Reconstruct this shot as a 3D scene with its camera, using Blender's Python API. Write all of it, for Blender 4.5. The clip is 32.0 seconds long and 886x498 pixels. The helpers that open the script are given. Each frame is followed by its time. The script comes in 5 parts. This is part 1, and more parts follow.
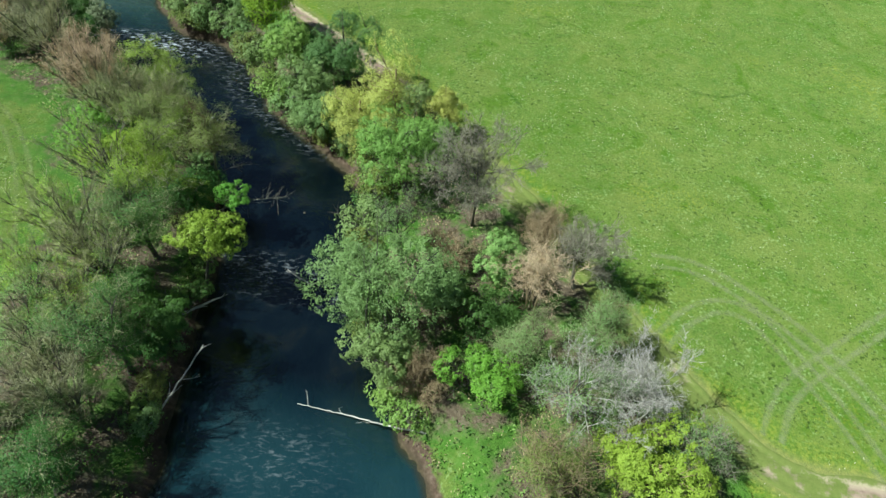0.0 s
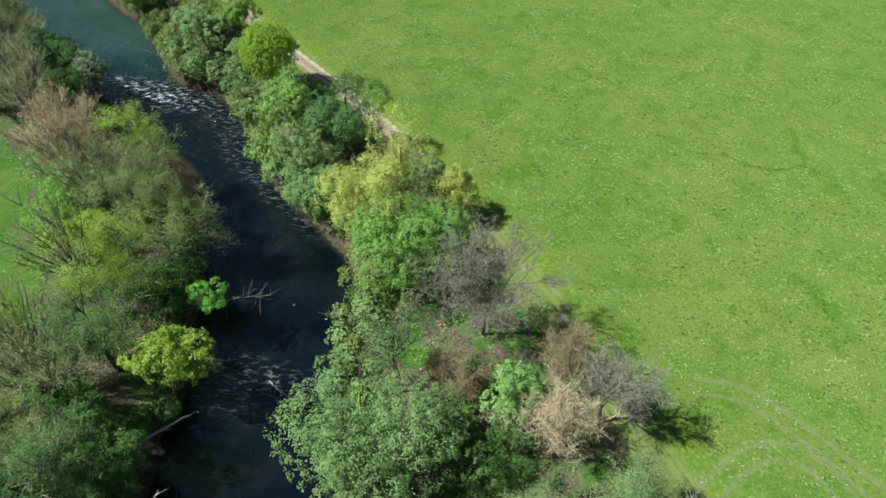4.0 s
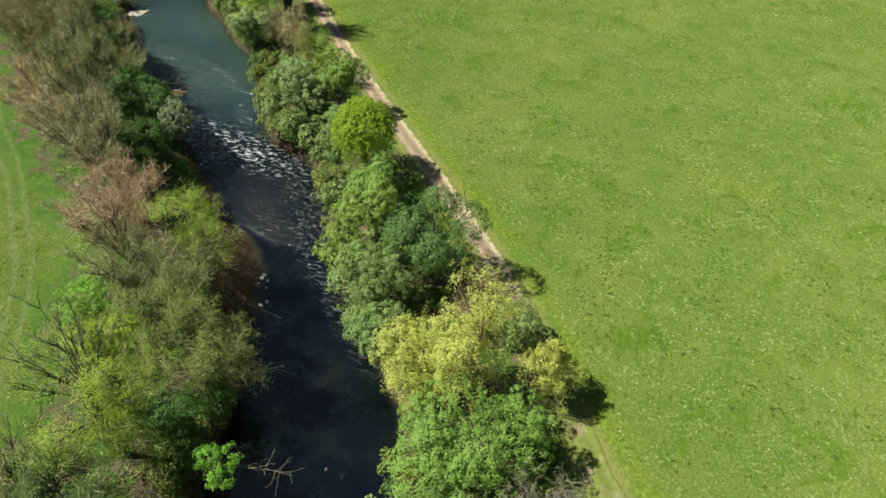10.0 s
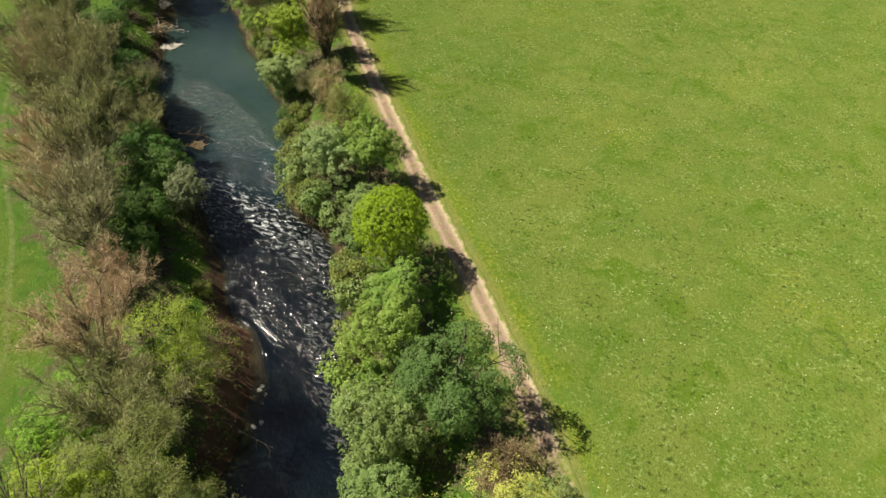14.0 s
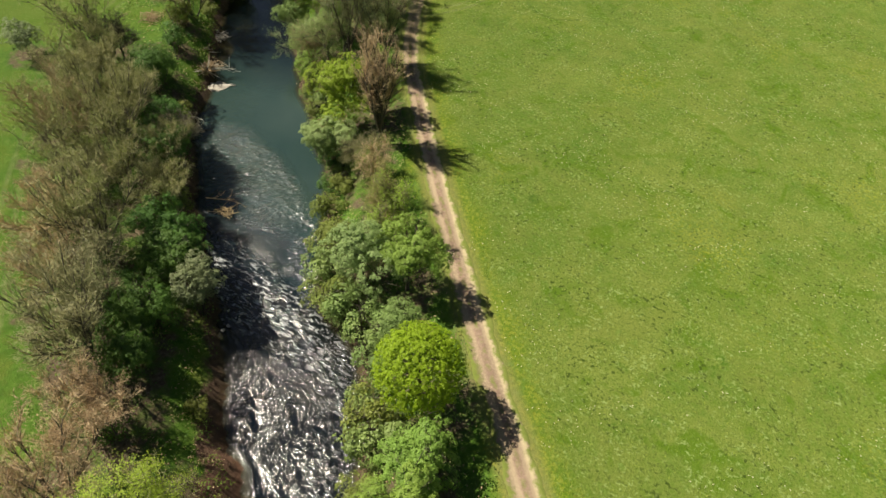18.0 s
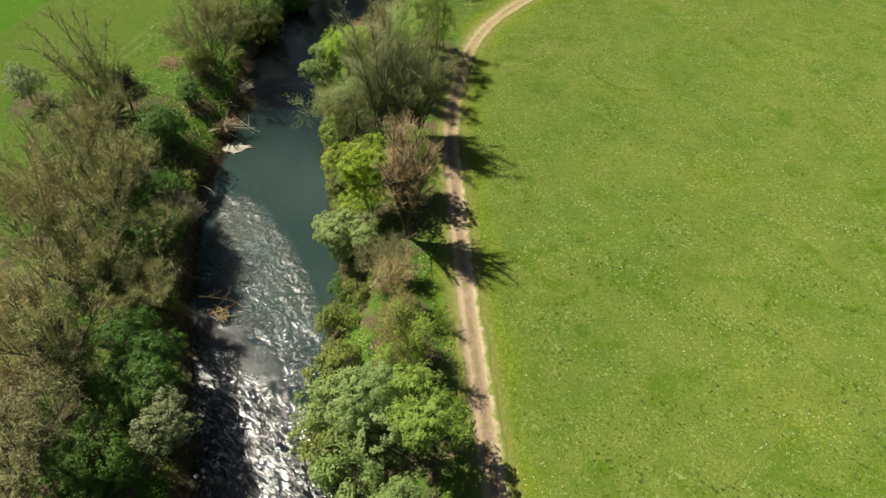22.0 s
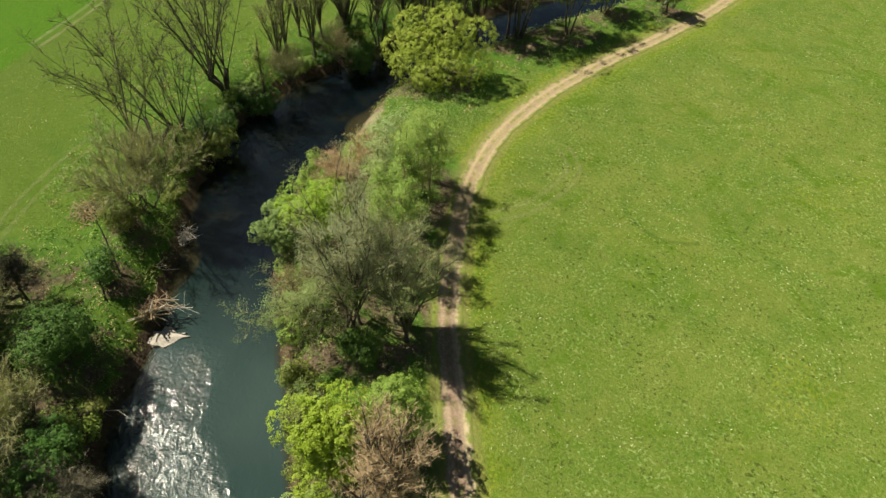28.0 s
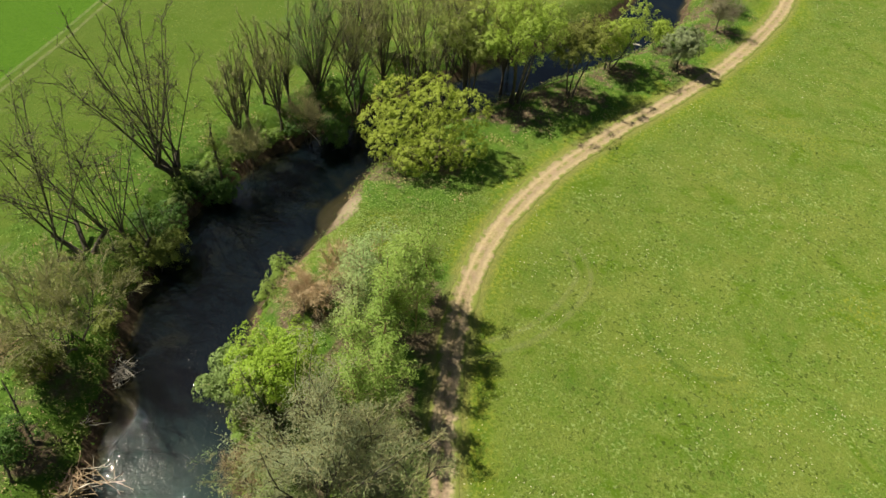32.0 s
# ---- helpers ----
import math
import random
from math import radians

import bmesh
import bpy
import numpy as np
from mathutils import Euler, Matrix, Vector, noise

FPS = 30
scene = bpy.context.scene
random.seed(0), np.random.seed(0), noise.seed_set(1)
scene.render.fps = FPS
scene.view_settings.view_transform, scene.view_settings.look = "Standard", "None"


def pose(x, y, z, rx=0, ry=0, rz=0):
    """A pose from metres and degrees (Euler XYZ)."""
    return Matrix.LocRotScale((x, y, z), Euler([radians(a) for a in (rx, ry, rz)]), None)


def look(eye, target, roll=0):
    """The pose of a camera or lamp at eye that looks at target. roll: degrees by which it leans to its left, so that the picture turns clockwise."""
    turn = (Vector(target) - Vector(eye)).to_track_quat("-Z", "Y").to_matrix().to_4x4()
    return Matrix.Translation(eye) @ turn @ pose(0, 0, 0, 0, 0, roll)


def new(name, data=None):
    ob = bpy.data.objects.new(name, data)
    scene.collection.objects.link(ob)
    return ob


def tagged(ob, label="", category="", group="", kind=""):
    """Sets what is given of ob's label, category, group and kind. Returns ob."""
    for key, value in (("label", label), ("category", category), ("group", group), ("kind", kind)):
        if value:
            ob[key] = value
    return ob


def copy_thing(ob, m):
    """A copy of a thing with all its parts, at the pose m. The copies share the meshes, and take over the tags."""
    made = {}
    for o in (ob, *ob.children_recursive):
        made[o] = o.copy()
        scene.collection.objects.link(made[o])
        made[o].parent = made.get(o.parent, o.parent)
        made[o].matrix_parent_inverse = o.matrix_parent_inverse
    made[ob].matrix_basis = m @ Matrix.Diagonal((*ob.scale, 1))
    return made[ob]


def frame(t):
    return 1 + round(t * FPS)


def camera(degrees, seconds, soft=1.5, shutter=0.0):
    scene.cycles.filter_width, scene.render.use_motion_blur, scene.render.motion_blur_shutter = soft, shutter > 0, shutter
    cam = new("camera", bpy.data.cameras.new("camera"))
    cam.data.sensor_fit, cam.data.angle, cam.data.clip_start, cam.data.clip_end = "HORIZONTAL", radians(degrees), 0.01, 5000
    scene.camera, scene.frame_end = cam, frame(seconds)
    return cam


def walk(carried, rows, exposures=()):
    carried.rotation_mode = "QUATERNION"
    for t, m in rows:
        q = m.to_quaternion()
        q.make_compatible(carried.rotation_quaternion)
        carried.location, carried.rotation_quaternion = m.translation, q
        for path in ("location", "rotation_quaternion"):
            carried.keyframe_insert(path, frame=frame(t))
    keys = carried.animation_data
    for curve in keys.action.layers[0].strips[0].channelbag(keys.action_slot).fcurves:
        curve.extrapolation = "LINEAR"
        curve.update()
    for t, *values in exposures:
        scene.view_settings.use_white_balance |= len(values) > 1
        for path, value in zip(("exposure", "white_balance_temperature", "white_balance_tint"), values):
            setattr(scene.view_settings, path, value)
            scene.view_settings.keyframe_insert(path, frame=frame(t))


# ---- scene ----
cam = camera(69.2, 32.0)
PATH = [
    (0, (-1.04, 1.492, 54.127), (-1.001, 2.86, 52.668), 3.0),
    (0.5, (-0.776, 3.406, 54.131), (-0.74, 4.773, 52.672), 2.8),
    (1, (-0.493, 5.278, 54.121), (-0.462, 6.647, 52.664), 2.5),
    (1.5, (-0.226, 7.124, 54.093), (-0.199, 8.496, 52.637), 2.4),
    (2, (0.02, 9.024, 54.045), (0.043, 10.398, 52.592), 2.1),
    (2.5, (0.263, 10.941, 53.989), (0.283, 12.317, 52.538), 1.9),
    (3, (0.513, 12.916, 53.955), (0.529, 14.295, 52.506), 1.6),
    (3.5, (0.652, 14.781, 53.953), (0.638, 16.16, 52.505), 1.7),
    (5.5, (0.469, 22.071, 54.024), (0.402, 23.449, 52.576), 1.9),
    (6, (0.395, 24.047, 54.02), (0.324, 25.426, 52.574), 2.0),
    (6.5, (0.34, 25.989, 54.041), (0.261, 27.367, 52.594), 2.0),
    (7, (0.266, 27.889, 54.076), (0.165, 29.265, 52.629), 2.0),
    (7.5, (0.228, 29.773, 54.127), (0.036, 31.137, 52.678), 2.1),
    (8, (0.235, 31.644, 54.2), (-0.066, 32.985, 52.748), 2.4),
    (8.5, (0.131, 33.414, 54.298), (-0.202, 34.745, 52.842), 2.3),
    (9, (-0.117, 35.269, 54.405), (-0.462, 36.596, 52.949), 2.4),
    (9.5, (-0.422, 37.193, 54.496), (-0.774, 38.516, 53.038), 2.3),
    (10, (-0.798, 39.199, 54.561), (-1.159, 40.52, 53.104), 2.2),
    (10.5, (-1.224, 41.247, 54.621), (-1.591, 42.564, 53.162), 2.0),
    (11, (-1.699, 43.373, 54.677), (-2.07, 44.689, 53.217), 2.0),
    (11.5, (-2.209, 45.46, 54.734), (-2.584, 46.774, 53.274), 1.9),
    (12, (-2.771, 47.602, 54.747), (-3.148, 48.916, 53.287), 1.9),
    (12.5, (-3.289, 49.682, 54.724), (-3.708, 50.983, 53.263), 2.0),
    (13, (-3.739, 51.75, 54.687), (-4.196, 53.035, 53.225), 2.0),
    (13.5, (-4.238, 53.885, 54.64), (-4.728, 55.159, 53.178), 2.0),
    (14, (-4.813, 56.017, 54.614), (-5.313, 57.288, 53.153), 2.0),
    (14.5, (-5.452, 58.051, 54.602), (-5.958, 59.32, 53.141), 2.0),
    (16.5, (-8.709, 66.751, 54.502), (-9.319, 67.976, 53.043), 2.4),
    (17, (-9.563, 68.844, 54.493), (-10.182, 70.063, 53.034), 2.3),
    (17.5, (-10.456, 70.975, 54.479), (-11.098, 72.183, 53.02), 2.4),
    (18, (-11.376, 73.044, 54.487), (-12.045, 74.236, 53.026), 2.4),
    (18.5, (-12.246, 75.039, 54.457), (-12.931, 76.22, 52.996), 2.4),
    (19, (-13.153, 77.032, 54.388), (-13.848, 78.211, 52.93), 2.4),
    (19.5, (-14.178, 79.054, 54.312), (-14.877, 80.231, 52.855), 2.6),
    (20, (-15.344, 81.061, 54.247), (-16.054, 82.235, 52.792), 2.6),
    (20.5, (-16.494, 83.011, 54.232), (-17.25, 84.153, 52.774), 2.7),
    (21, (-17.794, 85.143, 54.234), (-18.564, 86.277, 52.778), 2.8),
    (21.5, (-19.114, 87.211, 54.283), (-19.888, 88.341, 52.825), 2.7),
    (22, (-20.479, 89.287, 54.305), (-21.255, 90.416, 52.848), 2.8),
    (22.5, (-21.935, 91.39, 54.289), (-22.711, 92.519, 52.832), 2.7),
    (23, (-23.487, 93.558, 54.249), (-24.265, 94.688, 52.793), 2.7),
    (23.5, (-25.028, 95.717, 54.231), (-25.805, 96.848, 52.776), 2.8),
    (24, (-26.579, 97.933, 54.265), (-27.358, 99.064, 52.811), 2.7),
    (24.5, (-28.194, 100.157, 54.361), (-28.974, 101.29, 52.909), 2.5),
    (25, (-29.864, 102.322, 54.521), (-30.643, 103.457, 53.069), 2.6),
    (25.5, (-31.664, 104.462, 54.658), (-32.435, 105.598, 53.204), 2.6),
    (26, (-33.422, 106.676, 54.764), (-34.188, 107.814, 53.309), 2.8),
    (26.5, (-35.078, 108.837, 54.832), (-35.842, 109.974, 53.375), 2.9),
    (28.5, (-41.526, 117.438, 54.997), (-42.282, 118.577, 53.537), 3.0),
    (29, (-43.008, 119.485, 54.992), (-43.761, 120.627, 53.533), 3.0),
    (29.5, (-44.394, 121.434, 54.996), (-45.145, 122.577, 53.536), 3.1),
    (30, (-45.838, 123.343, 55.012), (-46.586, 124.49, 53.555), 3.2),
    (30.5, (-47.309, 125.149, 55.069), (-48.051, 126.298, 53.609), 3.4),
    (31, (-48.743, 126.967, 55.137), (-49.474, 128.124, 53.679), 3.6),
    (31.5, (-50.173, 128.792, 55.204), (-50.893, 129.954, 53.744), 3.8),
    (32, (-51.621, 130.615, 55.25), (-52.337, 131.78, 53.791), 4.0),
]
walk(cam, [(t, look(eye, target, roll)) for t, eye, target, roll in PATH],
     [(0, 0.53, 5430, -3), (6, 0.53, 5430, -3), (9, 0.52, 6080, 2), (13, 0.48, 7050, 9), (17, 0.47, 7150, 9), (19, 0.46, 7130, 7), (26, 0.46, 7130, 6), (32, 0.47, 7200, 8)])

# ---- light ----
SUN_AZ, SUN_EL = radians(189), radians(53)
sun_way = Vector((math.cos(SUN_AZ) * math.cos(SUN_EL), math.sin(SUN_AZ) * math.cos(SUN_EL), math.sin(SUN_EL)))
world = bpy.data.worlds.new("spring_sky")
scene.world = world
world.use_nodes = True
wn = world.node_tree.nodes
sky = wn.new("ShaderNodeTexSky")
sky.sky_type, sky.sun_disc = "NISHITA", False
sky.sun_elevation, sky.sun_rotation = SUN_EL, math.atan2(sun_way.x, sun_way.y)
wn["Background"].inputs["Strength"].default_value = 0.029
world.node_tree.links.new(sky.outputs["Color"], wn["Background"].inputs["Color"])
lamp = bpy.data.lights.new("sun", "SUN")
lamp.energy, lamp.angle, lamp.color = 5.0, radians(0.53), (1.0, 0.95, 0.86)
sun = new("sun", lamp)
sun.matrix_world = look(sun_way * 400, (0, 0, 0))


# ---- material helpers ----
def material(name):
    m = bpy.data.materials.new(name)
    m.use_nodes = True
    t = m.node_tree
    return m, t, t.nodes["Principled BSDF"]


def link(t, a, b):
    t.links.new(a, b)


def nd(t, kind, **values):
    n = t.nodes.new(kind)
    for key, value in values.items():
        n.inputs[key.replace("_", " ")].default_value = value
    return n


def noise_at(t, where, scale, detail=4.0, rough=0.55, distort=0.0):
    n = nd(t, "ShaderNodeTexNoise", Scale=scale, Detail=detail, Roughness=rough, Distortion=distort)
    if where is not None:
        link(t, where, n.inputs["Vector"])
    return n.outputs["Fac"]


def place(t):
    return t.nodes.new("ShaderNodeNewGeometry").outputs["Position"]


def ramp(t, fac, *stops):
    n = t.nodes.new("ShaderNodeValToRGB")
    e = n.color_ramp.elements
    while len(e) < len(stops):
        e.new(0.5)
    for k, (p, c) in enumerate(stops):
        e[k].position = p
        e[k].color = (*c, 1) if len(c) == 3 else c
    link(t, fac, n.inputs["Fac"])
    return n.outputs["Color"]


def grey(v):
    return (v, v, v)


def mix(t, fac, a, b, mode="MIX"):
    n = t.nodes.new("ShaderNodeMix")
    n.data_type, n.blend_type = "RGBA", mode
    for sock, value in ((n.inputs[0], fac), (n.inputs[6], a), (n.inputs[7], b)):
        if hasattr(value, "is_output"):
            link(t, value, sock)
        else:
            sock.default_value = value if isinstance(value, (int, float)) else (*value, 1)
    return n.outputs[2]


def calc(t, op, a, b=0.0, clamp=False):
    n = t.nodes.new("ShaderNodeMath")
    n.operation, n.use_clamp = op, clamp
    for sock, value in ((n.inputs[0], a), (n.inputs[1], b)):
        if hasattr(value, "is_output"):
            link(t, value, sock)
        else:
            sock.default_value = value
    return n.outputs[0]


def attribute(t, name):
    n = t.nodes.new("ShaderNodeAttribute")
    n.attribute_name = name
    return n.outputs["Fac"]


def band(t, value, lo, hi):
    n = t.nodes.new("ShaderNodeMapRange")
    n.interpolation_type = "SMOOTHSTEP"
    link(t, value, n.inputs["Value"])
    n.inputs["From Min"].default_value, n.inputs["From Max"].default_value = lo, hi
    return n.outputs["Result"]


def bump(t, bsdf, height, strength, distance):
    n = nd(t, "ShaderNodeBump", Strength=strength, Distance=distance)
    link(t, height, n.inputs["Height"])
    link(t, n.outputs["Normal"], bsdf.inputs["Normal"])


# ---- materials ----
def leaf_material(name, dark, mid, light, through_it=0.25):
    dark, light = (tuple(0.34 * a_ + 0.66 * m_ for a_, m_ in zip(c, mid)) for c in (dark, light))
    dark, mid, light = (tuple(min(0.8, 1.45 * v) for v in c) for c in (dark, mid, light))
    m, t, b = material(name)
    isle = t.nodes.new("ShaderNodeNewGeometry").outputs["Random Per Island"]
    col = ramp(t, isle, (0.0, dark), (0.5, mid), (1.0, light))
    clump = noise_at(t, place(t), 0.55, 3.0)
    col = mix(t, ramp(t, clump, (0.35, grey(0.0)), (0.68, grey(0.5))), col, tuple(0.72 * v for v in mid))
    own = t.nodes.new("ShaderNodeObjectInfo").outputs["Random"]
    hsv = nd(t, "ShaderNodeHueSaturation")
    link(t, col, hsv.inputs["Color"])
    link(t, calc(t, "MULTIPLY_ADD", own, 0.024), hsv.inputs["Hue"])
    t.nodes[hsv.inputs["Hue"].links[0].from_node.name].inputs[2].default_value = 0.488
    link(t, hsv.outputs["Color"], b.inputs["Base Color"])
    b.inputs["Roughness"].default_value = 0.55
    b.inputs["Specular IOR Level"].default_value = 0.25
    tr = nd(t, "ShaderNodeBsdfTranslucent")
    link(t, mix(t, 0.5, hsv.outputs["Color"], tuple(min(1, 1.5 * v) for v in light)), tr.inputs["Color"])
    mx = nd(t, "ShaderNodeMixShader", Fac=through_it)
    link(t, b.outputs[0], mx.inputs[1])
    link(t, tr.outputs[0], mx.inputs[2])
    link(t, mx.outputs[0], t.nodes["Material Output"].inputs["Surface"])
    return m


LEAF = {
    "sage": leaf_material("sage_leaf", (.10, .15, .045), (.165, .235, .07), (.26, .33, .12)),
    "sagepale": leaf_material("pale_sage_leaf", (.13, .19, .06), (.215, .285, .105), (.32, .39, .17)),
    "fresh": leaf_material("fresh_leaf", (.09, .16, .025), (.175, .265, .05), (.27, .36, .09)),
    "vivid": leaf_material("vivid_leaf", (.07, .16, .015), (.145, .275, .03), (.24, .37, .06)),
    "lime": leaf_material("lime_leaf", (.12, .19, .02), (.21, .30, .03), (.32, .41, .07)),
    "limebright": leaf_material("bright_lime_leaf", (.11, .19, .010), (.18, .28, .014), (.26, .36, .03)),
    "yellow": leaf_material("yellow_willow_leaf", (.24, .26, .05), (.36, .38, .085), (.48, .49, .15)),
    "willow": leaf_material("willow_leaf", (.15, .21, .03), (.24, .315, .045), (.35, .42, .09)),
    "dark": leaf_material("dark_leaf", (.045, .09, .025), (.085, .15, .038), (.15, .23, .07)),
    "deep": leaf_material("deep_leaf", (.035, .08, .018), (.065, .135, .025), (.12, .20, .04)),
    "olive": leaf_material("olive_leaf", (.085, .11, .02), (.145, .175, .036), (.24, .27, .07)),
    "tan": leaf_material("tan_catkin", (.24, .18, .095), (.39, .30, .16), (.52, .42, .25), .25),
    "pink": leaf_material("russet_bud", (.15, .10, .06), (.25, .17, .10), (.36, .26, .165), .15),
    "grey": leaf_material("grey_bud", (.12, .115, .06), (.20, .19, .105), (.31, .30, .18), .15),
    "mint": leaf_material("mint_leaf", (.11, .19, .05), (.19, .31, .08), (.32, .44, .15)),
    "greysage": leaf_material("grey_sage_leaf", (.10, .13, .06), (.18, .22, .11), (.30, .34, .19)),
}


def bark_material(name, a, b_, rough=0.85):
    a, b_ = tuple(1.3 * v for v in a), tuple(1.3 * v for v in b_)
    m, t, b = material(name)
    p = place(t)
    n = noise_at(t, p, 3.0, 6.0, 0.65)
    col = ramp(t, n, (0.25, a), (0.75, b_))
    col = mix(t, ramp(t, noise_at(t, p, 0.7, 3.0), (0.5, grey(0)), (0.8, grey(0.5))), col, (.11, .13, .07))
    link(t, col, b.inputs["Base Color"])
    b.inputs["Roughness"].default_value = rough
    bump(t, b, noise_at(t, p, 14.0, 4.0), 0.7, 0.03)
    return m


BARK = {
    "dark": bark_material("dark_bark", (.035, .03, .022), (.10, .085, .06)),
    "grey": bark_material("grey_bark", (.13, .115, .075), (.28, .25, .175)),
    "brown": bark_material("brown_bark", (.17, .12, .055), (.33, .25, .135)),
    "tan": bark_material("tan_bark", (.33, .235, .135), (.55, .42, .26)),
    "drift": bark_material("weathered_driftwood", (.22, .20, .165), (.47, .43, .37)),
    "pink": bark_material("russet_bark", (.21, .14, .08), (.40, .30, .19)),
    "olive": bark_material("olive_bark", (.12, .115, .052), (.26, .245, .12)),
    "khaki": bark_material("khaki_twig", (.205, .20, .085), (.37, .36, .18)),
    "pale": bark_material("bleached_wood", (.34, .30, .24), (.62, .57, .48), 0.75),
}


def ground_material():
    m, t, b = material("meadow_ground")
    p = place(t)
    # meadow: wide soft drifts, then tussocks, clustered pale flower heads and dark gaps
    big = noise_at(t, p, 0.022, 4.0, 0.5, 0.8)
    midn = noise_at(t, p, 0.085, 5.0, 0.6, 0.5)
    small = noise_at(t, p, 1.9, 6.0, 0.72)
    fine = noise_at(t, p, 5.0, 4.0, 0.75)
    col = ramp(t, midn, (0.30, (0.076, 0.154, 0.014)), (0.47, (0.114, 0.189, 0.020)), (0.63, (0.169, 0.220, 0.039)))
    col = mix(t, ramp(t, big, (0.40, grey(0)), (0.60, grey(0.6))), col, (0.068, 0.162, 0.014))
    col = mix(t, ramp(t, noise_at(t, p, 0.05, 5.0, 0.6, 1.0), (0.52, grey(0)), (0.68, grey(0.5))), col, (0.202, 0.224, 0.051))
    col = mix(t, ramp(t, noise_at(t, p, 0.42, 5.0, 0.7, 0.5), (0.40, grey(0.0)), (0.64, grey(0.6))), col, (0.187, 0.237, 0.048))
    lush = ramp(t, noise_at(t, p, 0.23, 5.0, 0.7, 0.8), (0.50, grey(0.0)), (0.66, grey(0.75)))
    col = mix(t, lush, col, (0.061, 0.145, 0.012))
    col = mix(t, ramp(t, small, (0.40, grey(0.0)), (0.66, grey(0.7))), col, (0.230, 0.290, 0.065))
    col = mix(t, ramp(t, fine, (0.34, grey(0.75)), (0.50, grey(0.0))), col, (0.050, 0.104, 0.008))
    fade = ramp(t, noise_at(t, p, 0.13, 5.0, 0.68, 0.7), (0.47, grey(0.0)), (0.66, grey(0.5)))
    col = mix(t, fade, col, (.175, .214, .042))
    rank = ramp(t, noise_at(t, p, 0.18, 5.0, 0.66, 0.9), (0.36, grey(0.75)), (0.47, grey(0.0)))
    col = mix(t, rank, col, (.085, .165, .008))
    tussock = calc(t, "MULTIPLY", ramp(t, noise_at(t, p, 1.9, 4.0, 0.65), (0.545, grey(0.0)), (0.63, grey(0.95))), ramp(t, noise_at(t, p, 0.16, 3.0), (0.38, grey(0.3)), (0.58, grey(1.0))))
    col = mix(t, tussock, col, (.046, .078, .009))
    heads = calc(t, "MULTIPLY", ramp(t, noise_at(t, p, 2.5, 3.0, 0.65), (0.545, grey(0.0)), (0.65, grey(0.7))), ramp(t, noise_at(t, p, 0.30, 4.0, 0.65, 0.4), (0.42, grey(0.1)), (0.60, grey(1.0))))
    col = mix(t, heads, col, (.30, .40, .135))
    # dandelion drifts
    drift = calc(t, "MULTIPLY", ramp(t, noise_at(t, p, 0.05, 3.0), (0.56, grey(0)), (0.72, grey(0.7))),
                 ramp(t, noise_at(t, p, 2.6, 4.0), (0.50, grey(0)), (0.66, grey(0.8))))
    col = mix(t, drift, col, (.34, .35, .03))
    # yellower, flowery strip beside the cart track
    strip = calc(t, "ADD", attribute(t, "lane"), calc(t, "MULTIPLY", noise_at(t, p, 0.15, 5.0, 0.6), 7.0))
    rich = mix(t, ramp(t, noise_at(t, p, 2.2, 4.0, 0.7), (0.45, grey(0)), (0.62, grey(0.9))), (.115, .20, .012), (.33, .36, .04))
    col = mix(t, calc(t, "MULTIPLY", band(t, strip, 9.5, 5.0), 0.7), col, rich)
    # the western meadow is lusher
    col = mix(t, calc(t, "MULTIPLY", attribute(t, "lush"), 0.62), col, mix(t, small, (.055, .15, .010), (.165, .245, .032)))
    # sown field beyond the grass lane
    crop = mix(t, ramp(t, small, (0.3, grey(0)), (0.7, grey(1))), (.07, .19, .008), (.115, .25, .016))
    col = mix(t, band(t, attribute(t, "crop"), -0.6, 0.6), col, crop)
    # lush verge, then litter under the trees
    wood = calc(t, "ADD", attribute(t, "wood"), calc(t, "MULTIPLY", calc(t, "SUBTRACT", noise_at(t, p, 0.45, 5.0, 0.65), 0.5), 1.3))
    verge = ramp(t, noise_at(t, p, 0.9, 5.0, 0.7), (0.3, (.05, .12, .014)), (0.55, (.10, .20, .025)), (0.75, (.17, .25, .05)))
    col = mix(t, band(t, wood, 0.10, 0.38), col, verge)
    litter = ramp(t, noise_at(t, p, 2.2, 7.0, 0.75), (0.25, (.06, .045, .028)), (0.5, (.15, .115, .07)), (0.72, (.29, .235, .16)))
    litter = mix(t, ramp(t, noise_at(t, p, 0.35, 5.0, 0.6), (0.46, grey(0)), (0.60, grey(0.9))), litter, verge)
    col = mix(t, band(t, wood, 0.42, 0.72), col, litter)
    # dry edge of the cart track
    dry = mix(t, small, (.24, .22, .07), (.33, .29, .13))
    col = mix(t, calc(t, "MULTIPLY", band(t, attribute(t, "lane"), 3.0, 1.5), 0.55), col, dry)
    # bank earth and river bed
    earth = ramp(t, noise_at(t, p, 1.6, 7.0, 0.7), (0.25, (.05, .035, .022)), (0.5, (.12, .08, .052)), (0.8, (.27, .20, .14)))
    red = attribute(t, "red")
    earth = mix(t, red, earth, mix(t, noise_at(t, p, 1.2, 6.0, 0.7), (.10, .045, .03), (.36, .21, .15)))
    sand = attribute(t, "sand")
    earth = mix(t, sand, earth, mix(t, noise_at(t, p, 2.4, 6.0, 0.7), (.26, .21, .13), (.50, .42, .29)))
    edge = calc(t, "ADD", calc(t, "SUBTRACT", attribute(t, "bank"), calc(t, "MULTIPLY", calc(t, "MAXIMUM", red, sand), 2.4)), calc(t, "MULTIPLY", calc(t, "SUBTRACT", noise_at(t, p, 0.6, 5.0, 0.6), 0.5), 3.0))
